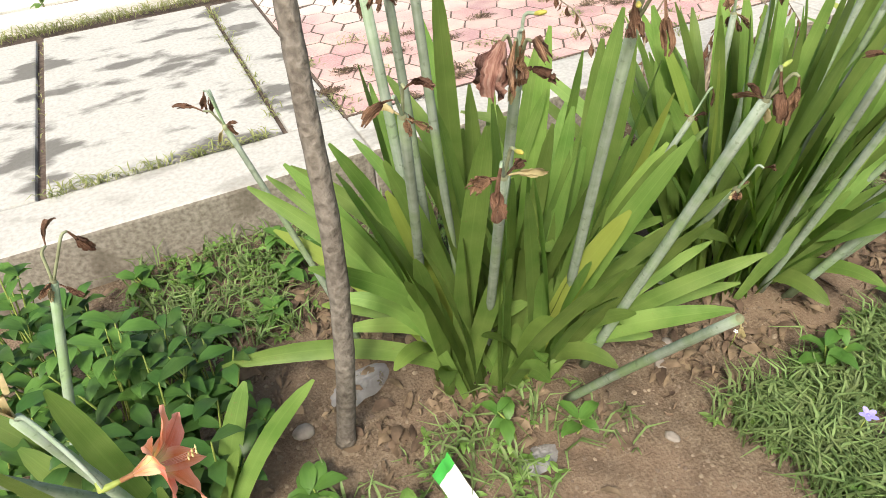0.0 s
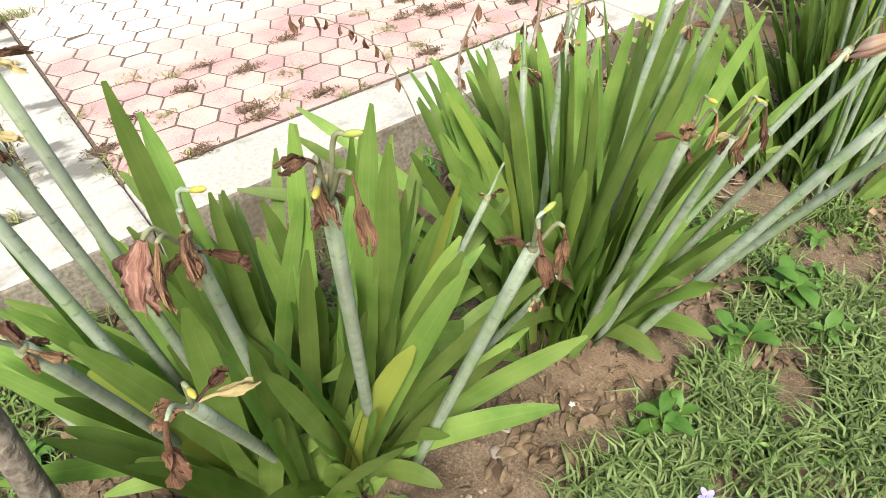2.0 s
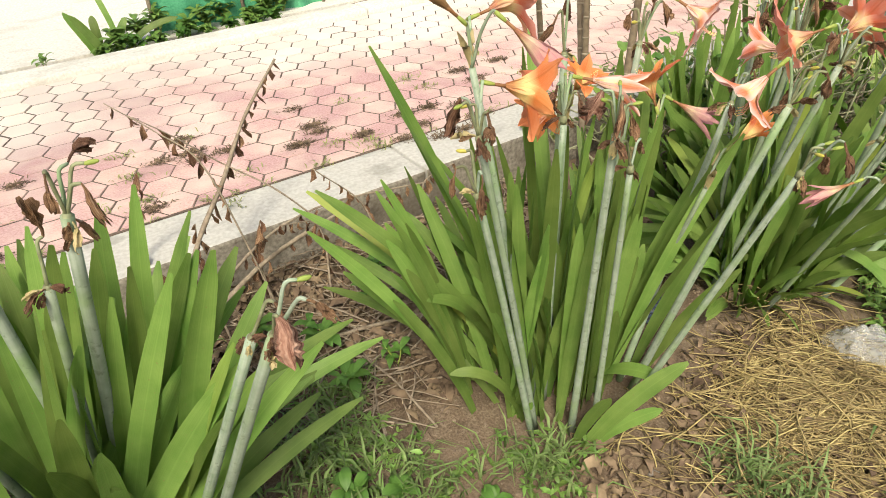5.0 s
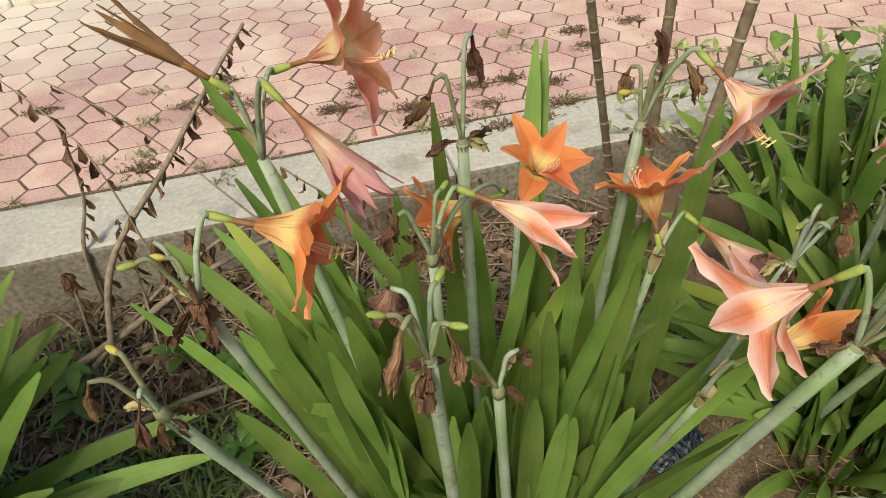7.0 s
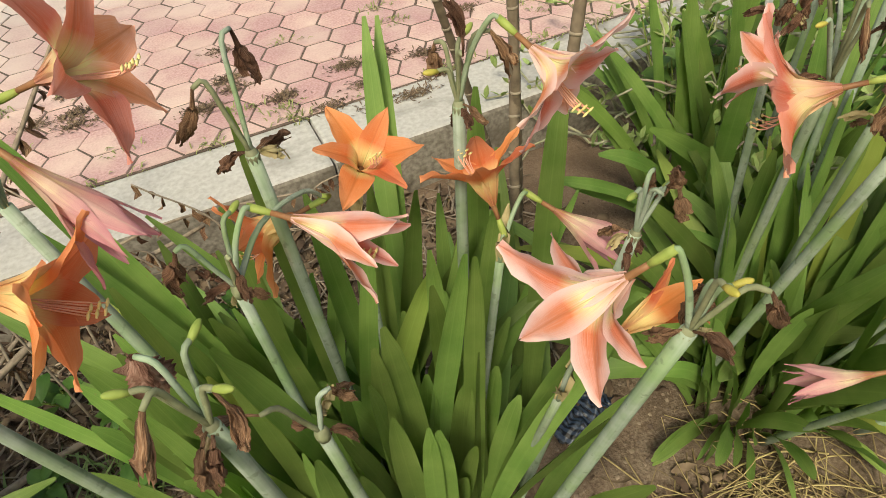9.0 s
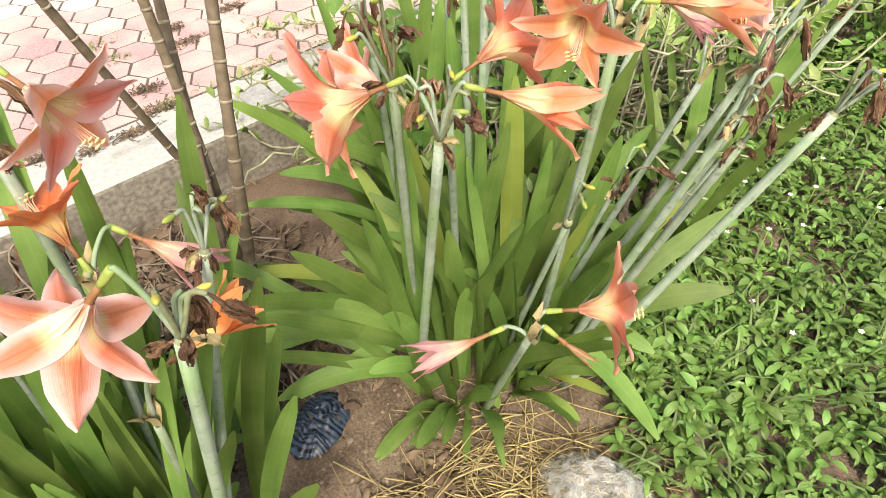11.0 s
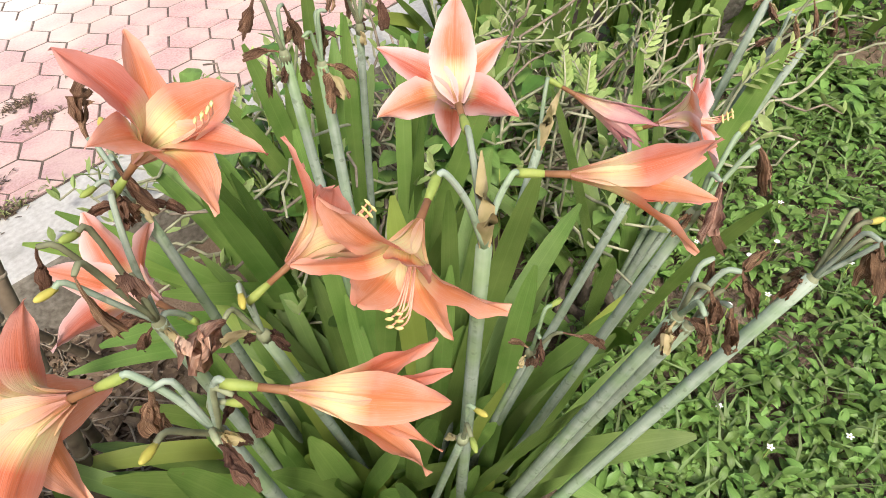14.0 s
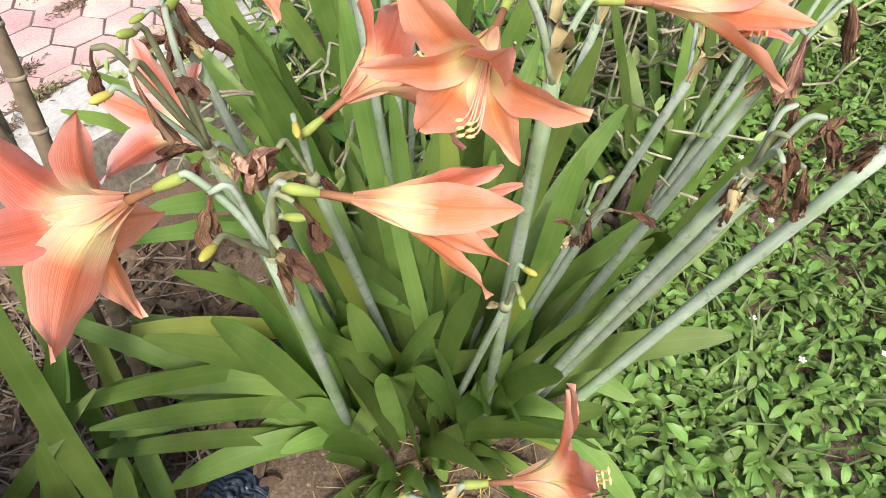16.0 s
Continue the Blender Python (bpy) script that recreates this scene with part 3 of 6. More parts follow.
def shreds(start, way, length, width, seed):
    """A long-withered trumpet: a thin neck that parts into shrivelled, twisted strips."""
    r = random.Random(seed)
    way = Vector(way).normalized()
    p, pts = Vector(start), []
    for i in range(7):
        pts.append(p.copy())
        way = (way + Vector((r.uniform(-0.26, 0.26), r.uniform(-0.26, 0.26), -0.14 + r.uniform(-0.25, 0.12)))).normalized()
        p = p + way * length / 6
    path = smooth_path(pts, 3)
    n, strips = len(path) - 1, 5
    cut = max(2, int(n * r.uniform(0.2, 0.4)))
    v, f, uv = tube(path[: cut + 1], [width * (0.09 + 0.07 * i / cut) for i in range(cut + 1)], strips, False)
    ring = len(v) - strips
    for k in range(strips):
        a, b = ring + k, ring + (k + 1) % strips
        ang, roll, turn = 2 * math.pi * (k + 0.5) / strips, r.uniform(0, 6.28), r.uniform(-0.35, 0.35)
        end = int(cut + (n - cut) * r.uniform(0.65, 1.0))
        last = (a, None, b)
        bulge = r.uniform(0.05, 0.32)
        for i in range(cut + 1, end + 1):
            s = (i - cut) / max(1, n - cut)
            d = (path[min(i + 1, n)] - path[i - 1]).normalized()
            e1 = d.orthogonal().normalized()
            e2 = d.cross(e1)
            ang += r.uniform(-0.2, 0.2)
            c = path[i] + (e1 * math.cos(ang) + e2 * math.sin(ang)) * width * (0.12 + bulge * math.sin(math.pi * min(1, s * 0.9)))
            roll += turn + r.uniform(-0.35, 0.35)
            w = width * (0.09 + 0.24 * math.sin(math.pi * min(1.0, 0.12 + s * 0.86))) * r.uniform(0.65, 1.15)
            side = e1 * math.cos(roll) + e2 * math.sin(roll)
            up = d.cross(side)
            m = len(v)
            v += [c - side * w, c + up * w * r.uniform(0.3, 0.8), c + side * w]
            uv += [(0, s), (0.5, s), (1, s)]
            if last[1] is None:
                f += [(last[0], m + 1, m), (last[0], last[2], m + 1), (last[2], m + 2, m + 1)]
            else:
                f += [(last[0], last[1], m + 1, m), (last[1], last[2], m + 2, m + 1)]
            last = (m, m + 1, m + 2)
    return mesh_soup(v, f, uv)


def crumple(start, way, length, width, seed):
    """A withered trumpet: a thin neck that swells into a pleated, flattened, ragged bag of shrunken tepals."""
    r = random.Random(seed)
    way = Vector(way).normalized()
    p, pts = Vector(start), []
    for i in range(6):
        pts.append(p.copy())
        way = (way + Vector((r.uniform(-0.24, 0.24), r.uniform(-0.24, 0.24), -0.16 + r.uniform(-0.22, 0.1)))).normalized()
        p = p + way * length / 5
    path = smooth_path(pts, 3)
    n, sides = len(path) - 1, 12
    squash, spin = r.uniform(0.35, 0.7), r.uniform(0, 3.14)
    depth = [r.uniform(0.3, 0.8) if k % 2 else r.uniform(0.9, 1.6) for k in range(sides)]
    ragged = [r.uniform(-0.34, 0.22) * length for _ in range(sides)]
    v, f, uv = [], [], []
    for i, c in enumerate(path):
        s = i / n
        d = (path[min(i + 1, n)] - path[max(i - 1, 0)]).normalized()
        e1 = d.orthogonal().normalized()
        e1 = Matrix.Rotation(spin + 0.7 * s, 3, d) @ e1
        e2 = d.cross(e1) * squash
        rad = width * (0.12 + 0.40 * math.sin(math.pi * min(1.0, 0.02 + s * 0.62)) ** 1.3)
        for k in range(sides):
            a = 2 * math.pi * k / sides
            q = rad * (1 + (depth[k] - 1) * min(1, 2.2 * s)) * r.uniform(0.78, 1.22)
            v.append(c + (e1 * math.cos(a) + e2 * math.sin(a)) * q + d * ragged[k] * max(0.0, s - 0.55) / 0.45)
            uv.append((k / sides, s))
    for i in range(n):
        for k in range(sides):
            a, b = i * sides + k, i * sides + (k + 1) % sides
            f.append((a, b, b + sides, a + sides))
    return mesh_soup(v, f, uv)


def mesh_soup(v, f, uv):
    return Soup().add(v, f, uv)


def withered(joint, parent, way=(0, 0, 1), seed=0, count=3, pods=2, size=0.06, pink=False, reach=1.0):
    """The spent head of a stalk: split bracts, a bunch of bare erect pedicels, some with yellow pods, and hanging brown flowers."""
    r = random.Random(seed)
    o = parent.location
    j = Vector(joint) - o
    up = Vector(way).normalized()
    side = up.orthogonal().normalized()
    knob = tube([j - up * 0.012, j - up * 0.003, j + up * 0.005], [0.0062, 0.0072, 0.0048], 9)
    head = part("withered_head", mesh_of("withered_head", knob[0], knob[1], DRYSTEM, knob[2]), parent, "brown withered flower head with bare stems")
    for k in range(count + pods):
        a = 2.4 * k + r.uniform(-0.5, 0.5)
        d = ((Matrix.Rotation(a, 3, up) @ side) * r.uniform(0.1, 0.36) + up).normalized()
        end = j + d * r.uniform(0.04, 0.08) * reach
        bend = Vector((d.x, d.y, 0))
        bend = bend.normalized() if bend.length > 1e-3 else Vector((1, 0, 0))
        over = end + bend * r.uniform(0.008, 0.016) + Vector((0, 0, r.uniform(-0.002, 0.006)))
        v, f, uv = tube(smooth_path([j, j.lerp(end, 0.5) + d * 0.002, end, over], 3), [0.0031] + [0.0025] * 8 + [0.002], 7)
        part("pedicel", mesh_of("pedicel", v, f, DRYSTEM if r.random() < 0.6 else STALK, uv), head)
        if k < pods:
            t = (over - end).normalized()
            v, f, uv = tube([over - t * 0.003, over + t * 0.003, over + t * 0.008, over + t * 0.0125, over + t * 0.014], [0.0022, 0.0033, 0.0035, 0.0022, 0.001], 8)
            part("pod", mesh_of("pod", v, f, PODTIP if r.random() < 0.38 else PEDICEL, uv), head)
        else:
            big = pink and k == pods
            hang = Vector((bend.x * 0.45, bend.y * 0.45, -0.9)) if r.random() < 0.75 else d + Vector((0, 0, -0.5))
            if big or r.random() < 0.3:
                soup = crumple(over, hang, size * r.uniform(0.75, 1.05), size * (r.uniform(0.4, 0.5) if big else r.uniform(0.15, 0.25)), seed * 31 + k * 7)
            else:
                soup = shreds(over, hang, size * r.uniform(0.8, 1.25), size * r.uniform(0.17, 0.3), seed * 31 + k * 7)
            part("withered_petal", soup.mesh("withered_petal", DRYPINK if big else DRY), head)
    for k in range(4 if count else 1):
        soup = shreds(j, Vector((r.uniform(-1, 1), r.uniform(-1, 1), r.uniform(-0.9, 0.7))), size * r.uniform(0.5, 0.95), size * 0.16, seed * 17 + k)
        part("withered_bract", soup.mesh("withered_bract", DRY if k else SPATHE), head)
    return head


def bracts(joint, parent, way, seed=0):
    r = random.Random(seed)
    o = parent.location
    j, up = Vector(joint) - o, Vector(way).normalized()
    soup = Soup()
    for k in range(2):
        d = (Matrix.Rotation(math.pi * k + r.uniform(-0.5, 0.5), 3, up) @ up.orthogonal().normalized()) * 0.4 + up
        path = bezier(j - up * 0.008, j + up * 0.03 + d * 0.012, j + d.normalized() * r.uniform(0.06, 0.085), 8)
        soup.add(*blade(path, [0.014 * math.sin(math.pi * min(1, (i + 1.6) / 10)) for i in range(9)], -d, 0.6, 0.0012, 0.5, 0.1, seed + k))
    return part("bract", soup.mesh("bract", SPATHE), parent)

# ---- ground, curb, paving ----
BED = -0.19


def bed_height(x, y):
    """The soil's surface: uneven, a little higher along the curb."""
    z = BED + 0.018 * noise.noise((x * 1.7, y * 1.7, 0.3)) + 0.008 * noise.noise((x * 7, y * 7, 4.1)) + 0.004 * noise.noise((x * 24, y * 24, 8.2))
    if y > -0.5:
        z += 0.025 * min(1, (y + 0.5) / 0.45)
    if y > 0.02:
        z = -0.24 if y < 2.2 else -0.03 + 0.01 * noise.noise((x * 3, y * 3, 0))
    return z


def ground():
    xs = [-400, -120, -30, -12, -6, -4] + [-3 + 0.045 * i for i in range(0, 190)] + [6, 8, 12, 30, 120, 400]
    ys = [-400, -120, -30, -12, -6, -4] + [-3 + 0.045 * i for i in range(0, 67)] + [0.04, 0.1, 1.0, 2.12, 2.14, 2.3, 2.6, 3, 3.5, 4, 6, 12, 30, 120, 400]
    v = [(x, y, bed_height(x, y)) for y in ys for x in xs]
    w = len(xs)
    f = [(j * w + i, j * w + i + 1, (j + 1) * w + i + 1, (j + 1) * w + i) for j in range(len(ys) - 1) for i in range(w - 1)]
    tagged(new("ground", mesh_of("ground", v, f, SOIL)), "bare brown garden soil with pebbles and dust", "ground", kind="structure")


ground()
curb = tagged(new("curb"), "pale worn concrete garden curb with a darker face", "curb", kind="structure")
edges = [-7.0, -4.6, -2.4, -0.33, 1.76, 3.9, 6.2, 9.0]
for a, b in zip(edges, edges[1:]):
    me = box_mesh("curb_stone", (a + 0.002, 0.0, -0.3), (b - 0.002, 0.262, 0.0 + rng.uniform(-0.003, 0.003)), CURB, 0.012)
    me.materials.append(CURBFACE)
    # faces towards the bed take the darker concrete
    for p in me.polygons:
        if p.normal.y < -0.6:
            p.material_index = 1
    part("curb_stone", me, curb)
far_curb = tagged(new("far_curb"), "pale concrete curb on the far side of the path", "curb", kind="structure")
for a, b in zip([-7, -3, 0.2, 2.6, 5.0, 9], [-3, 0.2, 2.6, 5.0, 9, 14]):
    part("curb_stone", box_mesh("curb_stone", (a + 0.003, 1.93, -0.3), (b - 0.003, 2.12, 0.035), YARD, 0.012), far_curb)

# ---- hexagon paving and slabs ----
HEX = 0.08


def hex_mesh(name, centres, gap=0.0027, thick=0.05, mats=PAVER):
    soup = Soup()
    for cx, cy, dz, lean, cut in centres:
        rings = []
        for inset, z in ((0.0, -thick), (0.0, -0.006), (0.0025, 0.0)):
            r = HEX - gap - inset
            rings.append([Vector((cx + r * math.cos(math.pi / 3 * k), min(max(cy + r * math.sin(math.pi / 3 * k), 0.268), 1.926), z + dz + lean * math.cos(math.pi / 3 * k + cx * 9) * 0.5)) for k in range(6)])
        v = [p for q in rings for p in q]
        v = [Vector((max(p.x, -0.322), p.y, p.z)) for p in v]
        f = [tuple(range(12, 18))]
        for a in (0, 6):
            f += [(a + k, a + (k + 1) % 6, a + 6 + (k + 1) % 6, a + 6 + k) for k in range(6)]
        soup.add(v, f)
    return soup.mesh(name, mats, False)


paving = tagged(new("pavement"), "path of worn pinkish-red hexagonal concrete pavers", "pavement", kind="structure")
part("bedding", box_mesh("bedding", (-0.333, 0.262, -0.28), (9, 1.93, -0.0022), JOINT, 0.002), paving)
X0, Y0 = 0.2402, 1.03
near, rest = [], []
for i in range(-8, 60):
    cx = X0 % 0.12 + 0.12 * i
    if cx < -0.39:
        continue
    for j in range(-2, 18):
        cy = HEX * math.sqrt(3) * (j + (0.5 if round((cx - X0) / 0.12) % 2 else 0.0)) + Y0 % (HEX * math.sqrt(3))
        if 0.21 < cy < 1.98:
            e = (cx, cy, max(-0.0015, rng.gauss(0, 0.001)), rng.uniform(0, 0.0022), 0)
            (near if cx < 2.62 else rest).append(e)
shared = {}
for cx, cy, dz, lean, _ in near:
    inside = cx > -0.24 and 0.27 + HEX < cy < 1.92 - HEX
    if inside:
        k = rng.randrange(6)
        if k not in shared:
            soup = Soup()
            for ring in ((HEX - 0.0027, -0.05), (HEX - 0.0027 - 0.0004 * k, -0.003), (HEX - 0.0046 - 0.0005 * k, 0.0)):
                soup.v += [Vector((ring[0] * math.cos(math.pi / 3 * q) + rng.uniform(-0.001, 0.001), ring[0] * math.sin(math.pi / 3 * q) + rng.uniform(-0.001, 0.001), ring[1])) for q in range(6)]
            soup.f = [tuple(range(12, 18))] + [(a + q, a + (q + 1) % 6, a + 6 + (q + 1) % 6, a + 6 + q) for a in (0, 6) for q in range(6)]
            soup.uv, soup.s = [(0.5, 0.5)] * 18, [0] * 13
            shared[k] = soup.mesh("paver", PAVER, False)
        part("paver", shared[k], paving, at=pose(cx, cy, dz, rng.uniform(-0.7, 0.7), rng.uniform(-0.7, 0.7), rng.randrange(6) * 60))
    else:
        part("paver", hex_mesh("paver", [(cx, cy, dz, 0, 0)]), paving)
tagged(part("pavers", hex_mesh("pavers", rest), paving), kind="stuff")

apron = tagged(new("apron"), "pale stained concrete slabs with grassy joints", "pavement", kind="structure")
part("bedding", box_mesh("bedding", (-7, 0.262, -0.28), (-0.333, 1.93, -0.02), JOINT, 0.002), apron)
for a, b in ((-3.6, -2.12), (-2.1, -1.335), (-1.305, -0.555), (-0.535, -0.335)):
    part("slab", box_mesh("slab", (a, 0.272, -0.12), (b, 1.74, rng.uniform(-0.004, 0.004)), SLAB, 0.008), apron)

# ---- lily clumps ----
def clump(centre, label, spread, leaves, seed=0, reach=0.42, high=(0.2, 0.62), width=(0.031, 0.048), upright=1.6, front=0.35, named=(), bare=()):
    """A clump of strap leaves; spread: half sizes of the patch of bulbs; named: tips of the leaves that stand out, with their rise; bare: stretches of soil (x, x, y, y) over which few leaves lean."""
    r = random.Random(seed)
    cx, cy = centre
    th = thing("lily_clump", (cx, cy, bed_height(cx, cy)), label, "flower", "lily clumps along the curb")

    def foot(tip):
        d = Vector((tip[0] - cx, tip[1] - cy, 0))
        d = d.normalized() if d.length > 0.01 else Vector((1, 0, 0))
        x, y = cx + d.x * spread[0] * r.uniform(0.2, 0.9), cy + d.y * spread[1] * r.uniform(0.2, 0.9)
        return x, y, bed_height(x, y) - 0.012

    for k, (tip, rise, wide) in enumerate(named):
        strap_leaf(foot(tip), tip, rise, wide, seed * 1000 + 500 + k, th)
    for k in range(leaves):
        a = r.uniform(0, 2 * math.pi)
        rad = math.sqrt(r.random())
        bx, by = cx + spread[0] * rad * math.cos(a), cy + spread[1] * rad * math.sin(a)
        phi = a + r.gauss(0, 1.15)
        e = r.random() ** upright
        run = 0.05 + r.uniform(0, 0.17) + reach * e * (0.45 + 0.55 * rad)
        if math.sin(phi) < -0.3 and e > 0.3:
            run *= front
        top = high[1] - (high[1] - high[0]) * e + r.gauss(0, 0.085)
        tip = [bx + run * math.cos(phi), by + run * math.sin(phi), bed_height(bx, by) + max(0.08, top)]
        if tip[1] > -0.1 and cy < 0:
            tip[1] = -0.1 - r.uniform(0, 0.1)
        if any(q[0] < tip[0] < q[1] and q[2] < tip[1] < q[3] for q in bare):
            tip[0], tip[1], tip[2] = bx + (tip[0] - bx) * 0.35, by + (tip[1] - by) * 0.35, tip[2] + 0.06
        strap_leaf((bx, by, bed_height(bx, by) - 0.012), tip, r.uniform(0.0, 0.08) + 0.22 * run * e, r.uniform(*width), seed * 1000 + k, th)
    return th


def soil(x, y, d=-0.012):
    return (x, y, bed_height(x, y) + d)


A = clump((-0.32, -0.83), "strap-leaved lily clump past bloom in bare soil", (0.18, 0.11), 120, 1, 0.55, (0.24, 0.72), named=[
    ((-0.68, -0.71, 0.0), 0.12, 0.036), ((-0.665, -0.668, 0.06), 0.16, 0.04), ((-0.66, -0.59, 0.15), 0.14, 0.042), ((-0.17, -1.07, -0.05), 0.13, 0.04),
    ((0.06, -1.14, 0.08), 0.05, 0.05), ((0.18, -1.09, 0.15), 0.02, 0.042), ((-0.71, -0.30, 0.2), 0.08, 0.036), ((-0.41, -0.75, 0.76), 0.0, 0.04),
    ((-0.055, -1.0, 0.445), 0.02, 0.044), ((-0.30, -0.88, 0.40), 0.0, 0.038), ((-0.48, -0.86, 0.42), 0.02, 0.042), ((0.06, -0.86, 0.42), 0.04, 0.036)])
B = clump((0.42, -0.83), "strap-leaved lily clump past bloom beside weeds", (0.2, 0.13), 135, 2, 0.58, (0.24, 0.72), named=[
    ((0.01, -0.27, 0.28), 0.08, 0.042), ((0.04, -0.26, 0.34), 0.06, 0.04), ((-0.05, -0.42, 0.22), 0.1, 0.042), ((0.565, -1.06, 0.02), 0.08, 0.042),
    ((0.436, -1.127, -0.1), 0.1, 0.044), ((0.44, -1.01, 0.0), 0.09, 0.04), ((0.144, -0.81, -0.02), 0.1, 0.04), ((0.51, -1.19, -0.02), 0.12, 0.046),
    ((0.10, -0.82, -0.03), 0.1, 0.042), ((0.49, -0.70, 0.55), 0.0, 0.036), ((0.796, -0.8, 0.5), 0.0, 0.042), ((0.82, -1.0, 0.386), 0.03, 0.038),
    ((0.67, -0.75, 0.535), 0.0, 0.04), ((0.81, -0.8, 0.5), 0.02, 0.044), ((0.825, -0.75, 0.545), 0.0, 0.042)])
C = clump((1.56, -0.90), "lily clump with orange trumpets and withered heads", (0.18, 0.12), 150, 3, 0.40, (0.2, 0.64), (0.026, 0.038), front=0.22, bare=[(1.92, 2.3, -1.5, -0.80), (0.9, 1.33, -1.6, -0.55), (1.2, 1.75, -1.6, -1.04)], named=[
    ((1.257, -0.62, 0.7), 0.0, 0.04), ((1.144, -0.313, 0.22), 0.1, 0.036), ((1.174, -0.355, 0.28), 0.1, 0.038), 
    ((1.27, -0.7, 0.58), 0.02, 0.036), ((1.115, -0.57, 0.4), 0.06, 0.042), ((1.625, -1.175, 0.0), 0.1, 0.04),
    ((1.768, -0.508, 0.61), 0.0, 0.036), ((1.796, -0.482, 0.593), 0.0, 0.036)])
D = clump((2.37, -0.96), "lily clump in full orange bloom beside grass", (0.18, 0.13), 128, 4, 0.46, (0.08, 0.54), (0.03, 0.043), upright=1.15, front=0.45, bare=[(1.80, 2.2, -1.5, -0.84)], named=[
    ((1.952, -0.70, 0.1), 0.16, 0.042), ((1.929, -0.75, 0.06), 0.16, 0.046), ((2.674, -1.317, 0.098), 0.12, 0.05), ((2.75, -1.12, 0.05), 0.12, 0.04),
    ((1.94, -0.794, -0.1), 0.16, 0.044), ((2.29, -0.87, 0.15), 0.0, 0.04), ((2.85, -0.78, 0.28), 0.05, 0.046),
    ((2.95, -0.92, 0.15), 0.1, 0.044), ((2.549, -0.85, 0.413), 0.0, 0.046), ((2.05, -0.563, 0.05), 0.14, 0.038), ((2.5, -0.72, 0.5), 0.0, 0.046),
    ((2.1, -0.9, -0.05), 0.1, 0.034), ((2.449, -1.361, -0.13), 0.32, 0.046), ((2.36, -1.12, -0.1), 0.09, 0.036), ((2.46, -1.14, -0.12), 0.09, 0.04), ((2.27, -1.1, -0.13), 0.08, 0.036)])

small = random.Random(78)
for k in range(15):
    a, q = small.uniform(1.6, 2.75), small.uniform(0.14, 0.36)
    b = (1.44 + 0.1 * math.cos(a), -0.86 + 0.1 * math.sin(a))
    strap_leaf(soil(*b), (b[0] + q * math.cos(a), min(-0.12, b[1] + q * math.sin(a)), BED + small.uniform(0.3, 0.56)), 0.06, small.uniform(0.028, 0.04), 3800 + k, C)
for k, (b, tip, wide) in enumerate((((1.88, -0.78), (1.985, -0.50, 0.28), 0.034), ((1.92, -0.76), (2.02, -0.46, 0.13), 0.03), ((1.84, -0.86), (1.985, -0.72, 0.56), 0.04), ((1.90, -0.84), (1.965, -0.70, 0.02), 0.034),
                                    ((1.80, -0.92), (1.93, -0.98, 0.42), 0.036), ((1.78, -0.98), (1.90, -1.06, 0.26), 0.034), ((1.74, -1.02), (1.86, -1.16, 0.20), 0.034), ((1.82, -0.9), (1.95, -0.92, 0.24), 0.032))):
    strap_leaf(soil(*b), tip, 0.03, wide, 3900 + k, C)
for k, (b, tip, wide) in enumerate((((1.47, -1.10), (1.64, -1.215, 0.08), 0.04), ((1.49, -1.11), (1.59, -1.21, -0.04), 0.034), ((1.46, -1.08), (1.47, -1.16, 0.03), 0.032), ((1.33, -0.86), (1.17, -0.78, 0.2), 0.034))):
    strap_leaf(soil(*b), tip, 0.035, wide, 3950 + k, C)
small = random.Random(77)
for k in range(34):
    a, q = small.uniform(-3.0, 0.4), small.uniform(0.05, 0.2)
    b = (2.36 + 0.16 * math.cos(a), -0.95 + 0.12 * math.sin(a))
    strap_leaf(soil(*b), (b[0] + q * math.cos(a), b[1] + q * math.sin(a), BED + small.uniform(0.03, 0.2)), 0.05, small.uniform(0.02, 0.034), 4800 + k, D)

# stalks: clump, foot, top, thickness, what it bears
HEADS = {}


def stem(key, th, foot, top, radius=0.0115, bow=0.0, head="", seed=0, **kw):
    _, way = stalk(soil(*foot), top, th, radius, bow)
    HEADS[key] = (th, Vector(top), way)
    if head == "dry":
        withered(top, th, way, seed, **kw)
    if head == "bloom":
        bracts(top, th, way, seed)


stem("A1", A, (-0.2, -0.87), (-0.337, -1.161, 0.782), 0.0115, 0.0, "dry", 1, count=3, pods=2)
stem("A2", A, (-0.15, -0.93), (-0.142, -1.222, 0.657), 0.012, 0.005, "dry", 2, count=2, pods=1)
stem("A3", A, (-0.35, -0.79), (-0.503, -1.137, 0.606), 0.011, 0.0, "dry", 3, count=1, pods=1, size=0.09)
stem("A4", A, (-0.48, -0.70), (-0.601, -1.041, 0.68), 0.011, 0.01, "dry", 4, count=2, pods=0)
stem("A5", A, (-0.34, -0.78), (-0.438, -1.062, 0.716), 0.011, 0.0, "dry", 5, count=4, pods=1, size=0.075, pink=True)
stem("A6", A, (-0.47, -0.78), (-0.587, -0.9, 0.803), 0.011, 0.0, "dry", 6, count=3, pods=1)
stem("A7", A, (-0.44, -0.74), (-0.546, -0.88, 0.80), 0.010, 0.008, "dry", 7, count=2, pods=0)
stem("A8", A, (-0.40, -0.82), (-0.518, -0.9, 0.875), 0.010, -0.01, "dry", 8, count=2, pods=1)
stem("A9", A, (-0.25, -1.0), (-0.266, -1.37, 0.428), 0.0105, 0.0, "dry", 9, count=0, pods=0)
stem("A10", A, (-0.18, -0.8), (0.108, -0.874, 0.396), 0.009, 0.0, "dry", 10, count=1, pods=0, size=0.05)
stem("A11", A, (-0.62, -0.6), (-0.78, -0.42, 0.42), 0.009, 0.0, "dry", 27, count=3, pods=0)
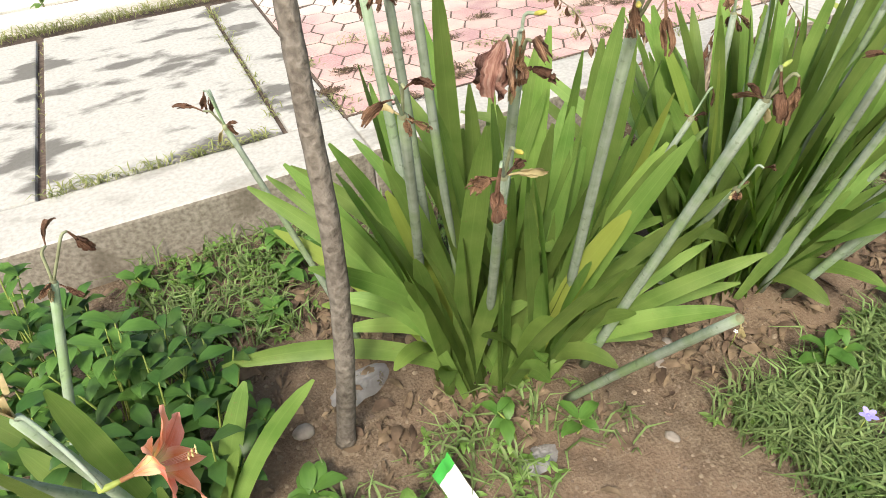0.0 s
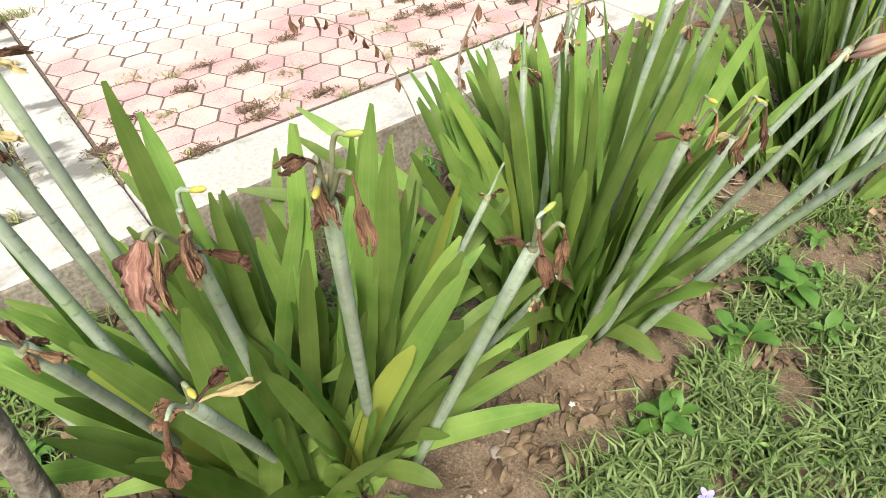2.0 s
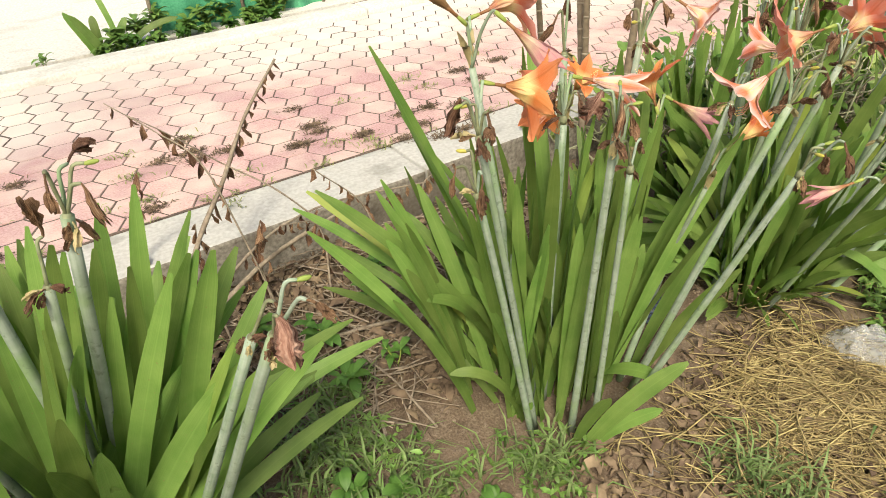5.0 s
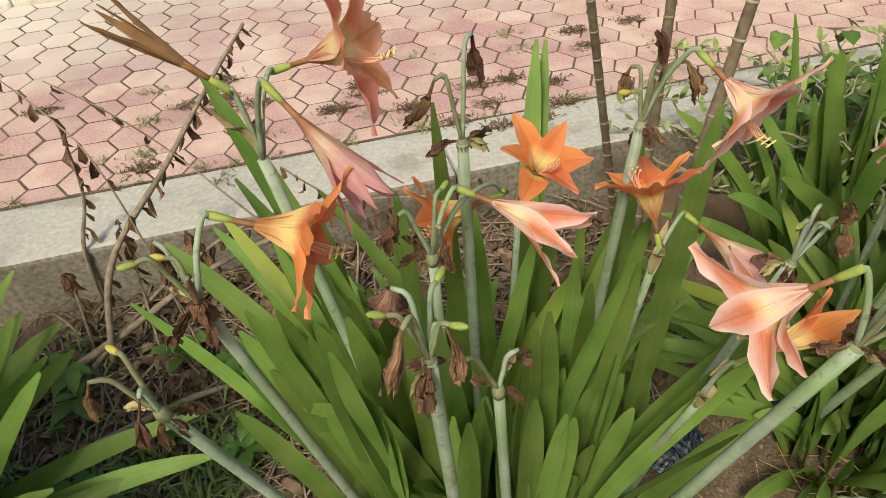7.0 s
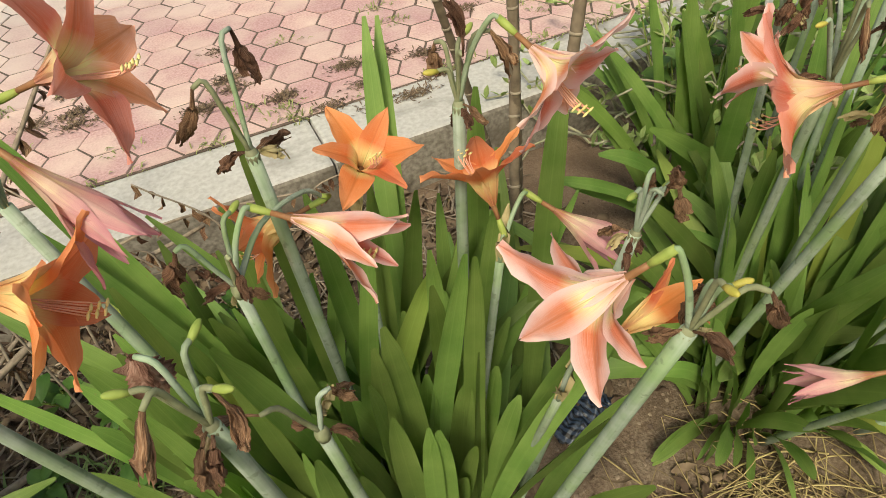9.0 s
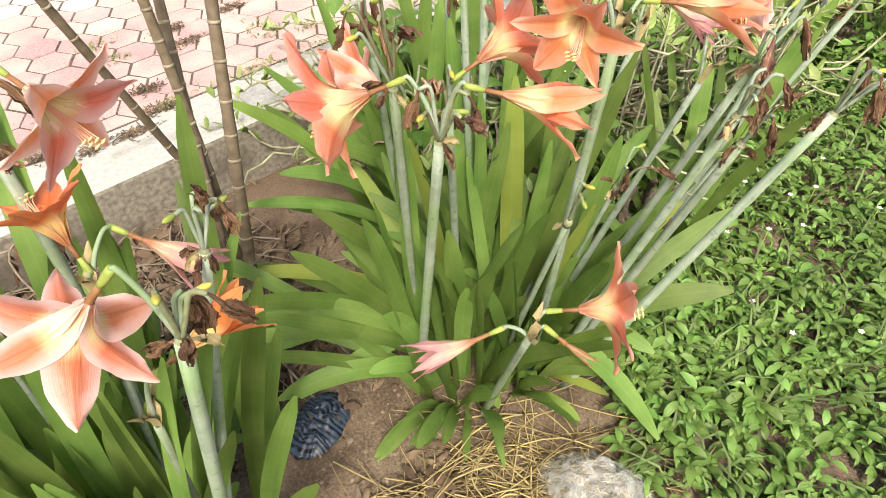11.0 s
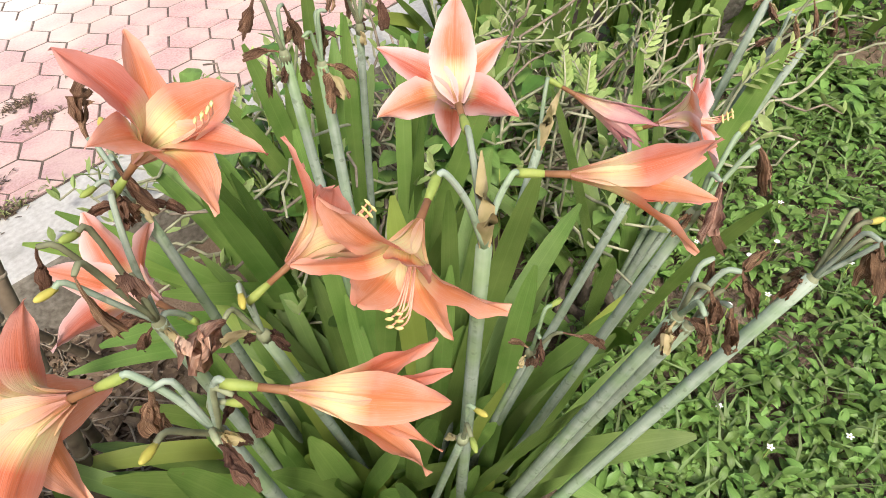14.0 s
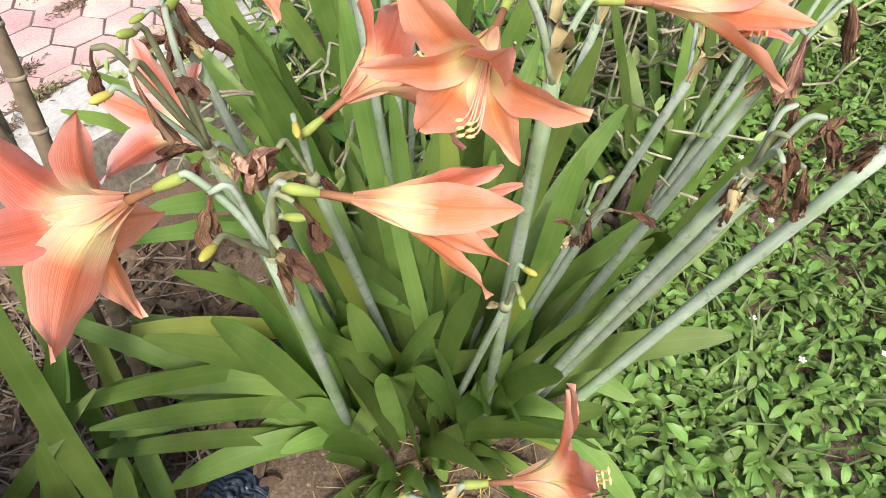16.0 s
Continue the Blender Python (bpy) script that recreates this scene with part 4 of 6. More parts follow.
stem("B1", B, (0.4, -0.92), (0.224, -1.162, 0.607), 0.0105, 0.0, "dry", 11, count=2, pods=1)
stem("B2", B, (0.42, -0.95), (0.275, -1.203, 0.615), 0.010, 0.004, "dry", 12, count=2, pods=1)
stem("B3", B, (0.52, -0.76), (0.535, -0.9, 0.70), 0.0105, 0.0, "dry", 13, count=2, pods=1)
stem("B4", B, (0.52, -0.80), (0.655, -0.95, 0.70), 0.0115, 0.008, "dry", 14, count=3, pods=1)
stem("B5", B, (0.5, -0.82), (0.60, -0.9, 0.584), 0.010, 0.0, "dry", 15, count=1, pods=0)
stem("B6", B, (0.44, -0.70), (0.36, -0.8, 0.60), 0.010, 0.0, "dry", 16, count=2, pods=1)
stem("B7", B, (0.36, -0.72), (0.305, -0.75, 0.537), 0.010, 0.0, "dry", 17, count=2, pods=0)
stem("B8", B, (0.46, -1.0), (0.443, -1.343, 0.668), 0.012, 0.0, "dry", 18, count=3, pods=2, pink=True)
stem("B9", B, (0.56, -0.98), (0.50, -1.36, 0.60), 0.011, 0.0, "dry", 19, count=2, pods=1, pink=True)
stem("B10", B, (0.6, -0.92), (0.80, -1.2, 0.61), 0.0105, 0.0, "dry", 20, count=2, pods=1, pink=True, size=0.055)
stem("B11", B, (0.1, -0.8), (0.0, -1.11, 0.393), 0.0085, 0.0, "dry", 21, count=1, pods=0, size=0.05)
stem("B12", B, (0.25, -0.86), (0.0, -0.86, 0.02), 0.009, 0.0, "dry", 22, count=0, pods=0)
stem("B13", B, (0.58, -0.88), (0.79, -1.13, 0.56), 0.010, 0.006, "dry", 28, count=1, pods=0, size=0.05)
stem("C1", C, (1.42, -0.99), (1.246, -0.993, 0.644), 0.0084, 0.01, "dry", 31, count=2, pods=2, size=0.07)
stem("C2", C, (1.47, -0.95), (1.326, -0.868, 0.707), 0.0088, 0.0, "bloom", 32)
stem("C3", C, (1.48, -1.05), (1.433, -1.114, 0.637), 0.0096, 0.0, "dry", 33, count=3, pods=3, pink=True, size=0.07)
stem("C4", C, (1.56, -0.86), (1.533, -0.882, 0.69), 0.0092, 0.0, "dry", 134, count=2, pods=0, size=0.075, reach=1.35)
stem("C5", C, (1.5, -0.93), (1.476, -0.95, 0.6), 0.0080, 0.0, "dry", 35, count=2, pods=1)
stem("C6", C, (1.6, -0.84), (1.632, -0.8, 0.49), 0.0064, 0.0, "bloom", 36)
stem("C7", C, (1.72, -0.85), (1.747, -0.881, 0.667), 0.0092, 0.0, "dry", 37, count=3, pods=2, size=0.06)
stem("C8", C, (1.66, -0.95), (1.753, -0.95, 0.49), 0.0072, 0.0, "bloom", 38)
stem("C9", C, (1.7, -1.04), (1.788, -1.199, 0.62), 0.0100, 0.0, "dry", 39, count=2, pods=2, size=0.075)
stem("C9o", C, (1.708, -0.96), (1.737, -1.105, 0.426), 0.0068, 0.0, "bloom", 40)
stem("C10", C, (1.7, -1), (1.866, -1.04, 0.555), 0.0092, 0.0, "dry", 41, count=3, pods=2)
stem("C11", C, (1.58, -1.1), (1.69, -1.3, 0.56), 0.0084, 0.0, "dry", 42, count=2, pods=3)
stem("C12", C, (1.55, -1.06), (1.5, -1.1, 0.55), 0.0080, 0.0, "dry", 43, count=2, pods=0)
stem("C13", C, (1.4, -1), (1.194, -1.057, 0.585), 0.0084, 0.006, "dry", 44, count=2, pods=1)
stem("D1", D, (2.222, -0.9), (2.153, -1.1, 0.585), 0.0100, 0.0, "dry", 51, count=3, pods=2)
stem("D2", D, (2.25, -0.87), (2.177, -0.981, 0.6), 0.0092, 0.0, "dry", 52, count=3, pods=2, reach=1.7)
stem("D3", D, (2.394, -1.06), (2.384, -1.167, 0.642), 0.0096, 0.0, "bloom", 53)
stem("D4", D, (2.47, -1), (2.681, -1.141, 0.462), 0.0080, 0.0, "bloom", 54)
stem("D5", D, (2.45, -0.95), (2.685, -1.003, 0.481), 0.0084, 0.0, "bloom", 55)
stem("D6", D, (2.45, -1.08), (2.48, -1.3, 0.565), 0.0092, 0.0, "dry", 56, count=4, pods=0)
stem("D7", D, (2.465, -1.09), (2.534, -1.296, 0.493), 0.0092, 0.004, "dry", 57, count=2, pods=0)
stem("D8", D, (2.43, -1.13), (2.624, -1.366, 0.531), 0.0100, 0.0, "dry", 58, count=4, pods=1, size=0.075)
stem("D9", D, (2.44, -1.05), (2.602, -1.25, 0.567), 0.0084, 0.0, "dry", 59, count=2, pods=1, size=0.065, pink=True)
stem("D10", D, (2.26, -1.06), (2.15, -1.265, 0.365), 0.0076, 0.0, "bloom", 60)
stem("D11", D, (2.46, -1), (2.501, -1.134, 0.341), 0.0060, 0.0, "dry", 61, count=2, pods=1, size=0.05)
stem("D12", D, (2.366, -1), (2.343, -1.162, 0.38), 0.0064, 0.0, "dry", 62, count=0, pods=2)
stem("D13", D, (2.37, -0.87), (2.242, -1.015, 0.545), 0.0084, 0.0, "dry", 63, count=1, pods=1, pink=True)
stem("D14", D, (2.45, -0.84), (2.51, -0.809, 0.626), 0.0096, 0.0, "dry", 64, count=3, pods=0, size=0.08)
stem("D15", D, (2.47, -0.82), (2.475, -0.79, 0.65), 0.0088, 0.006, "dry", 66, count=2, pods=0, size=0.06)
stem("D16", D, (2.31, -0.82), (2.24, -0.84, 0.615), 0.0080, 0.0, "dry", 65, count=3, pods=2, size=0.07)

BLOOMS = [
    ("C2", (1.356, -0.820, 0.776), (0.88, -0.3, 0.28), "wide", 0.115, 0.3),
    ("C2", (1.349, -0.907, 0.804), (0.54, -0.55, -0.64), "faded", 0.112, 0),
    ("C2", (1.313, -0.867, 0.786), (-0.72, 0.1, 0.69), "bud", 0.092, 0),
    ("C1", (1.276, -0.965, 0.721), (0.88, -0.28, -0.28), "deepwide", 0.112, 0.6),
    ("C5", (1.514, -0.925, 0.664), (0.76, -0.62, -0.2), "half", 0.11, 0.2),
    ("C5", (1.592, -0.850, 0.585), (-0.98, -0.1, -0.14), "deep", 0.1, 0.1),
    ("C6", (1.638, -0.792, 0.538), (0.18, -0.45, 0.85), "deepwide", 0.092, 0),
    ("C8", (1.763, -0.944, 0.524), (-0.1, 0.45, 0.88), "deep", 0.098, 0.4),
    ("C7", (1.783, -0.911, 0.761), (0.35, -0.82, -0.45), "pinkwide", 0.106, 0.5),
    ("C8", (1.807, -0.919, 0.548), (0.56, -0.72, -0.42), "faded", 0.1, 0),
    ("C9", (1.768, -1.183, 0.705), (-0.55, 0.38, -0.74), "pinkwide", 0.108, 0.2),
    ("C9o", (1.756, -1.119, 0.512), (0.95, 0.0, 0.25), "deephalf", 0.095, 0.4),
    ("D1", (2.124, -1.077, 0.672), (-0.68, 0.62, -0.38), "wide", 0.122, 0.25),
    ("D1", (2.168, -1.134, 0.669), (0.62, -0.76, -0.18), "halforange", 0.11, 0.5),
    ("D2", (2.210, -0.922, 0.690), (0.52, -0.50, 0.69), "wide", 0.115, 0.1),
    ("D2", (2.204, -0.969, 0.566), (-0.25, 0.95, 0.1), "pink", 0.11, 0.3),
    ("D3", (2.353, -1.153, 0.727), (-0.90, -0.40, -0.20), "wide", 0.1, 0.45),
    ("D13", (2.242, -1.025, 0.602), (0.91, -0.20, 0.36), "orange", 0.122, 0.5),
    ("D3", (2.425, -1.170, 0.693), (0.53, -0.85, 0.03), "halforange", 0.11, 0.3),
    ("D3", (2.423, -1.119, 0.714), (0.62, 0.76, -0.08), "pinkwide", 0.1, 0.1),
    ("D5", (2.719, -0.991, 0.566), (0.17, -0.93, -0.31), "faded", 0.11, 0.3),
    ("D4", (2.756, -1.091, 0.506), (0.42, -0.80, 0.42), "pinkwide", 0.114, 0.5),
    ("D10", (2.172, -1.27, 0.405), (0.72, -0.68, 0.08), "wide", 0.112, 0.5),
    ("D10", (2.137, -1.230, 0.365), (-0.83, 0.45, -0.35), "faded", 0.1, 0.2),
    ("D10", (2.162, -1.28, 0.39), (0.3, -0.6, -0.5), "bud", 0.055, 0.2),
]
WORDS = {"orange": "orange trumpet flower with a pale throat", "wide": "wide-open orange trumpet flower", "pinkwide": "wide-open salmon-pink trumpet flower", "pink": "salmon-pink trumpet flower",
         "deep": "deep orange trumpet flower with a pale throat", "deepwide": "wide-open deep orange trumpet flower", "deephalf": "half-open deep orange trumpet flower", "half": "half-open pink trumpet flower", "halforange": "half-open orange trumpet flower", "faded": "fading closed pink flower", "bud": "closed brownish bud"}
for k, (key, knee, way, kind, size, spin) in enumerate(BLOOMS):
    flower(HEADS[key][1], knee, way, HEADS[key][0], kind, size, spin, k, WORDS[kind])
wilted(HEADS["B8"][1], (0.477, -1.366, 0.717), (0.583, -1.408, 0.680), 0.036, B, 3, "closed cream-pink wilting flower")
wilted(HEADS["B8"][1], (0.432, -1.335, 0.778), (0.458, -1.250, 0.702), 0.027, B, 5, "small crumpled cream-pink wilting flower")

# ---- sapling, its unseen limbs and leaves added overhead for shade ----
def sapling():
    th = thing("sapling", soil(-0.757, -0.862, 0), "young leaning tree with a thin grey-brown trunk", "tree")
    o = th.location
    r = random.Random(5)
    pts = [Vector(p) - o for p in ((-0.757, -0.862, -0.2), (-0.722, -0.89, 0.1), (-0.698, -0.895, 0.4), (-0.688, -0.86, 0.65), (-0.676, -0.82, 0.85), (-0.66, -0.80, 1.2), (-0.62, -0.7, 1.9), (-0.55, -0.45, 2.7), (-0.5, -0.1, 3.4))]
    path = smooth_path(pts, 9)
    rad = [(0.021 - 0.009 * i / len(path)) * (1 + 0.07 * noise.noise((i * 0.9, 3, 1)) + 0.06 * (i % 5 == 0)) for i in range(len(path))]
    rad[0], rad[1] = 0.026, 0.023
    v, f, uv = tube(path, rad, 12)
    part("trunk", mesh_of("trunk", v, f, BARK, uv), th)
    # limbs and foliage from here on are out of view, added to break the sun
    tips = []
    for k in range(11):
        a = k * 2.4
        b = path[len(path) - 3 - 2 * k] if k < 8 else path[-4]
        e = Vector((-0.55 + 1.35 * math.cos(a), 0.75 + 1.25 * math.sin(a), 3.75 + r.uniform(-0.3, 0.5))) - o
        limb = smooth_path([b, b.lerp(e, 0.5) + Vector((0, 0, 0.25)), e], 6)
        v, f, uv = tube(limb, [0.02 - 0.015 * i / len(limb) for i in range(len(limb))], 7)
        part("limb", mesh_of("limb", v, f, BARK, uv), th)
        tips += [limb[-1], limb[-4], limb[len(limb) // 2]]
    soup = Soup()
    for k in range(420):
        c = r.choice(tips) + Vector((r.gauss(0, 0.42), r.gauss(0, 0.42), r.gauss(0, 0.22)))
        d = Vector((r.uniform(-1, 1), r.uniform(-1, 1), r.uniform(-0.6, 0.3))).normalized()
        L = r.uniform(0.07, 0.13)
        soup.add(*blade([c, c + d * L * 0.35, c + d * L * 0.7 - Vector((0, 0, 0.006)), c + d * L - Vector((0, 0, 0.015))], [0.008, L * 0.5, L * 0.42, 0.002], (0, 0, 1), 0.15, 0.001))
    tagged(part("crown", soup.mesh("crown", WEED), th), kind="stuff")


sapling()


# ---- low plants: blades, sprigs, mats ----
def scatter(seed, count, region, keep=None):
    r = random.Random(seed)
    out = []
    x0, x1, y0, y1 = region
    while len(out) < count:
        x, y = r.uniform(x0, x1), r.uniform(y0, y1)
        if keep is None or r.random() < keep(x, y):
            out.append((x, y, bed_height(x, y)))
    return out, r


def stuff(name, soup, mats, label, category):
    return tagged(new(name, soup.mesh(name, mats)), label, category, kind="stuff")


def patchy(x, y, s=3.0, k=1.0, low=0.0):
    return max(low, min(1, 0.5 + k * noise.noise((x * s, y * s, 2.7))))


def spot(x, y, cx, cy, rx, ry):
    return max(0.0, 1 - ((x - cx) / rx) ** 2 - ((y - cy) / ry) ** 2)


def grass_density(x, y):
    d = 1.1 * spot(x, y, 0.62, -1.32, 0.42, 0.24) + 0.75 * spot(x, y, 0.12, -1.38, 0.35, 0.22) + 0.75 * spot(x, y, 0.95, -0.75, 0.3, 0.3) + 0.7 * spot(x, y, 1.2, -1.15, 0.32, 0.2) + 0.6 * spot(x, y, 1.62, -1.42, 0.3, 0.14)
    d += 0.42 * spot(x, y, -0.85, -0.25, 0.6, 0.3) + 0.3 * spot(x, y, -0.6, -1.1, 0.5, 0.2) + 0.25 * spot(x, y, 0.25, -0.4, 0.9, 0.3)
    d += 0.3 * spot(x, y, 1.58, -1.42, 0.16, 0.12) + 0.25 * spot(x, y, 1.12, -1.3, 0.22, 0.2)
    d += 0.6 * spot(x, y, 1.0, -2.2, 2.4, 0.8)
    if spot(x, y, 1.37, -1.42, 0.15, 0.12) > 0:
        return 0.0
    return d * patchy(x, y, 5, 1.6)


def bed_grass():
    pts, r = scatter(21, 5200, (-1.8, 2.5, -3.1, -0.04), grass_density)
    thick, _ = scatter(22, 1500, (-0.25, 1.1, -1.62, -1.06), lambda x, y: grass_density(x, y) * 0.7)
    soup = Soup()
    for x, y, z in pts + thick:
        for _ in range(3):
            a, L = r.uniform(0, 6.28), r.uniform(0.04, 0.14)
            d = Vector((math.cos(a), math.sin(a), 0))
            b = Vector((x + r.uniform(-0.012, 0.012), y + r.uniform(-0.012, 0.012), z - 0.004))
            lean = r.uniform(0.35, 1.0)
            path = [b, b + d * L * 0.35 * lean + Vector((0, 0, L * 0.5)), b + d * L * lean + Vector((0, 0, L * (0.8 - 0.5 * lean)))]
            w = r.uniform(0.003, 0.0075)
            soup.add(*blade(path, [w * 0.7, w, 0.0008], Vector((0, 0, 1)) - d * 0.3, 0.3, 0.0006))
    stuff("grass", soup, GRASS, "short ragged green grass in bare soil", "grass")


bed_grass()


def cover_density(x, y):
    """The lawn of low broad-leaved weeds past the last clump."""
    edge = 2.36 + max(0.0, (y + 1.32) * 1.0)
    d = min(1, max(0, (x - edge) / 0.12))
    return d * (0.35 + 0.65 * patchy(x, y, 2.2, 1.3, 0.1))


def cover():
    pts, r = scatter(22, 8600, (2.3, 4.3, -3.0, -0.55), lambda x, y: cover_density(x, y) * min(1.0, (y + 3.1) / 0.7))
    far, r2 = scatter(23, 2600, (3.9, 8.0, -3.6, -0.3), lambda x, y: min(1.0, (y + 3.7) / 1.2 + 0.4 * noise.noise((x * 2, y * 2, 5))))
    soup = Soup()
    for x, y, z in pts + far:
        h, a0 = r.uniform(0.02, 0.075), r.uniform(0, 6.28)
        top = Vector((x + r.uniform(-0.02, 0.02), y + r.uniform(-0.02, 0.02), z + h))
        big = 1.6 if x > 4 else 1.0
        for k in range(r.randint(3, 5)):
            a = a0 + k * 2.1 + r.uniform(-0.4, 0.4)
            L = (0.017 + 0.031 * r.random() ** 1.5) * big
            d = Vector((math.cos(a), math.sin(a), r.uniform(-0.15, 0.6))).normalized()
            p = top - Vector((0, 0, r.uniform(0, h * 0.7)))
            path = [p, p + d * L * 0.2 + Vector((0, 0, 0.003)), p + d * L * 0.45 + Vector((0, 0, 0.004)), p + d * L * 0.78 + Vector((0, 0, 0.001)), p + d * L - Vector((0, 0, 0.005))]
            soup.add(*blade(path, [0.0025, L * 0.34, L * 0.43, L * 0.26, 0.0008], (r.uniform(-0.5, 0.5), r.uniform(-0.5, 0.5), 1), 0.3, 0.0008))
    stuff("ground_cover", soup, COVER, "dense mat of small pointed green weed leaves", "weeds")
    soup = Soup()
    pts, r = scatter(24, 3000, (2.35, 5.0, -2.5, -0.5), cover_density)
    for x, y, z in pts:
        a, L = r.uniform(0, 6.28), r.uniform(0.06, 0.14)
        d = Vector((math.cos(a), math.sin(a), 0))
        b = Vector((x, y, z))
        soup.add(*blade([b, b + d * L * 0.3 + Vector((0, 0, L * 0.55)), b + d * L * 0.8 + Vector((0, 0, L * 0.6))], [0.004, 0.006, 0.0008], Vector((0, 0, 1)) - d * 0.3, 0.3, 0.0006))
    stuff("grass", soup, GRASS, "taller grass blades among the weed mat", "grass")


cover()


def bed_weeds():
    """Small creeping weeds between the grass blades of the bed."""
    pts, r = scatter(27, 1500, (-1.2, 1.5, -1.8, -0.05), lambda x, y: min(1.0, 0.8 * grass_density(x, y)))
    soup = Soup()
    for x, y, z in pts:
        h, a0 = r.uniform(0.008, 0.045), r.uniform(0, 6.28)
        top = Vector((x, y, z + h))
        for k in range(r.randint(3, 6)):
            a, L = a0 + k * 2.2 + r.uniform(-0.4, 0.4), r.uniform(0.011, 0.032)
            d = Vector((math.cos(a), math.sin(a), r.uniform(-0.2, 0.5))).normalized()
            p = top - Vector((0, 0, r.uniform(0, h * 0.6)))
            path = [p, p + d * L * 0.25 + Vector((0, 0, 0.002)), p + d * L * 0.6 + Vector((0, 0, 0.002)), p + d * L - Vector((0, 0, 0.003))]
            soup.add(*blade(path, [0.002, L * 0.42, L * 0.36, 0.0008], (r.uniform(-0.4, 0.4), r.uniform(-0.4, 0.4), 1), 0.3, 0.0007))
    stuff("creeping_weeds", soup, COVER, "small creeping green weeds between grass blades", "weeds")


bed_weeds()


def small_flower(x, y, z, petals, size, mat, heart, label, category, stem_h=0.05):
    th = thing(category.replace(" ", "_"), soil(x, y, 0), label, category, "small wild flowers")
    soup = Soup()
    b = Vector((0, 0, 0))
    top = Vector((0.004, -0.003, z - th.location.z))
    v, f, uv = tube([b, b.lerp(top, 0.5) + Vector((0.004, 0, 0)), top], 0.0012, 5)
    part("stem", mesh_of("stem", v, f, PEDICEL, uv), th)
    r = random.Random(int(x * 1000))
    for k in range(petals):
        a = 2 * math.pi * k / petals + r.uniform(-0.1, 0.1)
        d = Vector((math.cos(a), math.sin(a) * 0.9, 0.25)).normalized()
        v, f, uv = blade([top, top + d * size * 0.4, top + d * size * 0.8, top + d * size], [size * 0.2, size * 0.6, size * 0.5, size * 0.08], (0, 0, 1), 0.15, 0.0008)
        part("petal", mesh_of("petal", v, f, mat, uv), th)
    v, f, uv = tube([top, top + Vector((0, 0, size * 0.12)), top + Vector((0, 0, size * 0.18))], [size * 0.16, size * 0.18, size * 0.05], 7)
    part("heart", mesh_of("heart", v, f, heart, uv), th)


small_flower(0.218, -1.392, -0.085, 5, 0.021, VIOLET, VIOLET, "pale violet five-petalled flower in the grass", "wild flower")
for x, y in ((3.28, -1.17), (3.12, -1.2), (3.36, -1.2), (3.33, -1.42)):
    small_flower(x, y, bed_height(x, y) + 0.085, 14, 0.007, WHITE, PAPER, "fluffy white seed head among the weeds", "seed head")
for x, y in ((2.89, -1.294), (2.87, -1.402), (3.204, -1.249), (3.256, -1.056), (3.05, -1.13), (3.4, -1.35), (2.98, -1.5), (3.5, -1.15), (3.1, -1.62), (3.7, -1.45)):
    small_flower(x, y, bed_height(x, y) + 0.075, 5, 0.008, WHITE, PODTIP, "tiny white daisy-like flower with a yellow heart", "daisy")
small_flower(0.205, -1.06, bed_height(0.2, -1.1) + 0.06, 5, 0.008, WHITE, PODTIP, "tiny white daisy-like flower with a yellow heart", "daisy")


def sprig(x, y, h, n, leaf, seed, label, kind="weed_plant", wide=0.5, mat=None):
    """A leafy weed: a stem with pointed leaves in turn."""
    th = thing(kind, soil(x, y, 0), label, "weed", "leafy weeds in the bed")
    r = random.Random(seed)
    for s in range(max(1, n // 5)):
        top = Vector((r.uniform(-0.3, 0.3) * h, r.uniform(-0.3, 0.3) * h, h * r.uniform(0.7, 1.05)))
        path = smooth_path([Vector((r.uniform(-0.01, 0.01), r.uniform(-0.01, 0.01), -0.004)), top * 0.5 + Vector((0.006, 0, 0)), top], 4)
        v, f, uv = tube(path, [0.0028, *[0.0022] * (len(path) - 2), 0.0012], 6)
        part("stem", mesh_of("stem", v, f, PEDICEL, uv), th)
        for k in range(5):
            p = path[-1 - k] if k < len(path) else path[0]
            a = k * 2.3 + s + r.uniform(-0.5, 0.5)
            L = leaf * r.uniform(0.7, 1.2)
            d = Vector((math.cos(a), math.sin(a), r.uniform(-0.05, 0.6))).normalized()
            q = [p, p + d * L * 0.25 + Vector((0, 0, 0.006)), p + d * L * 0.55 + Vector((0, 0, 0.007)), p + d * L * 0.82, p + d * L - Vector((0, 0, 0.01))]
            v, f, uv = blade(q, [0.003, L * wide * 0.8, L * wide, L * wide * 0.55, 0.001], (0, 0, 1), 0.22, 0.001, r.uniform(-0.4, 0.4), 0.06, seed + k)
            part("leaf", mesh_of("leaf", v, f, mat or WEED, uv), th)
    return th


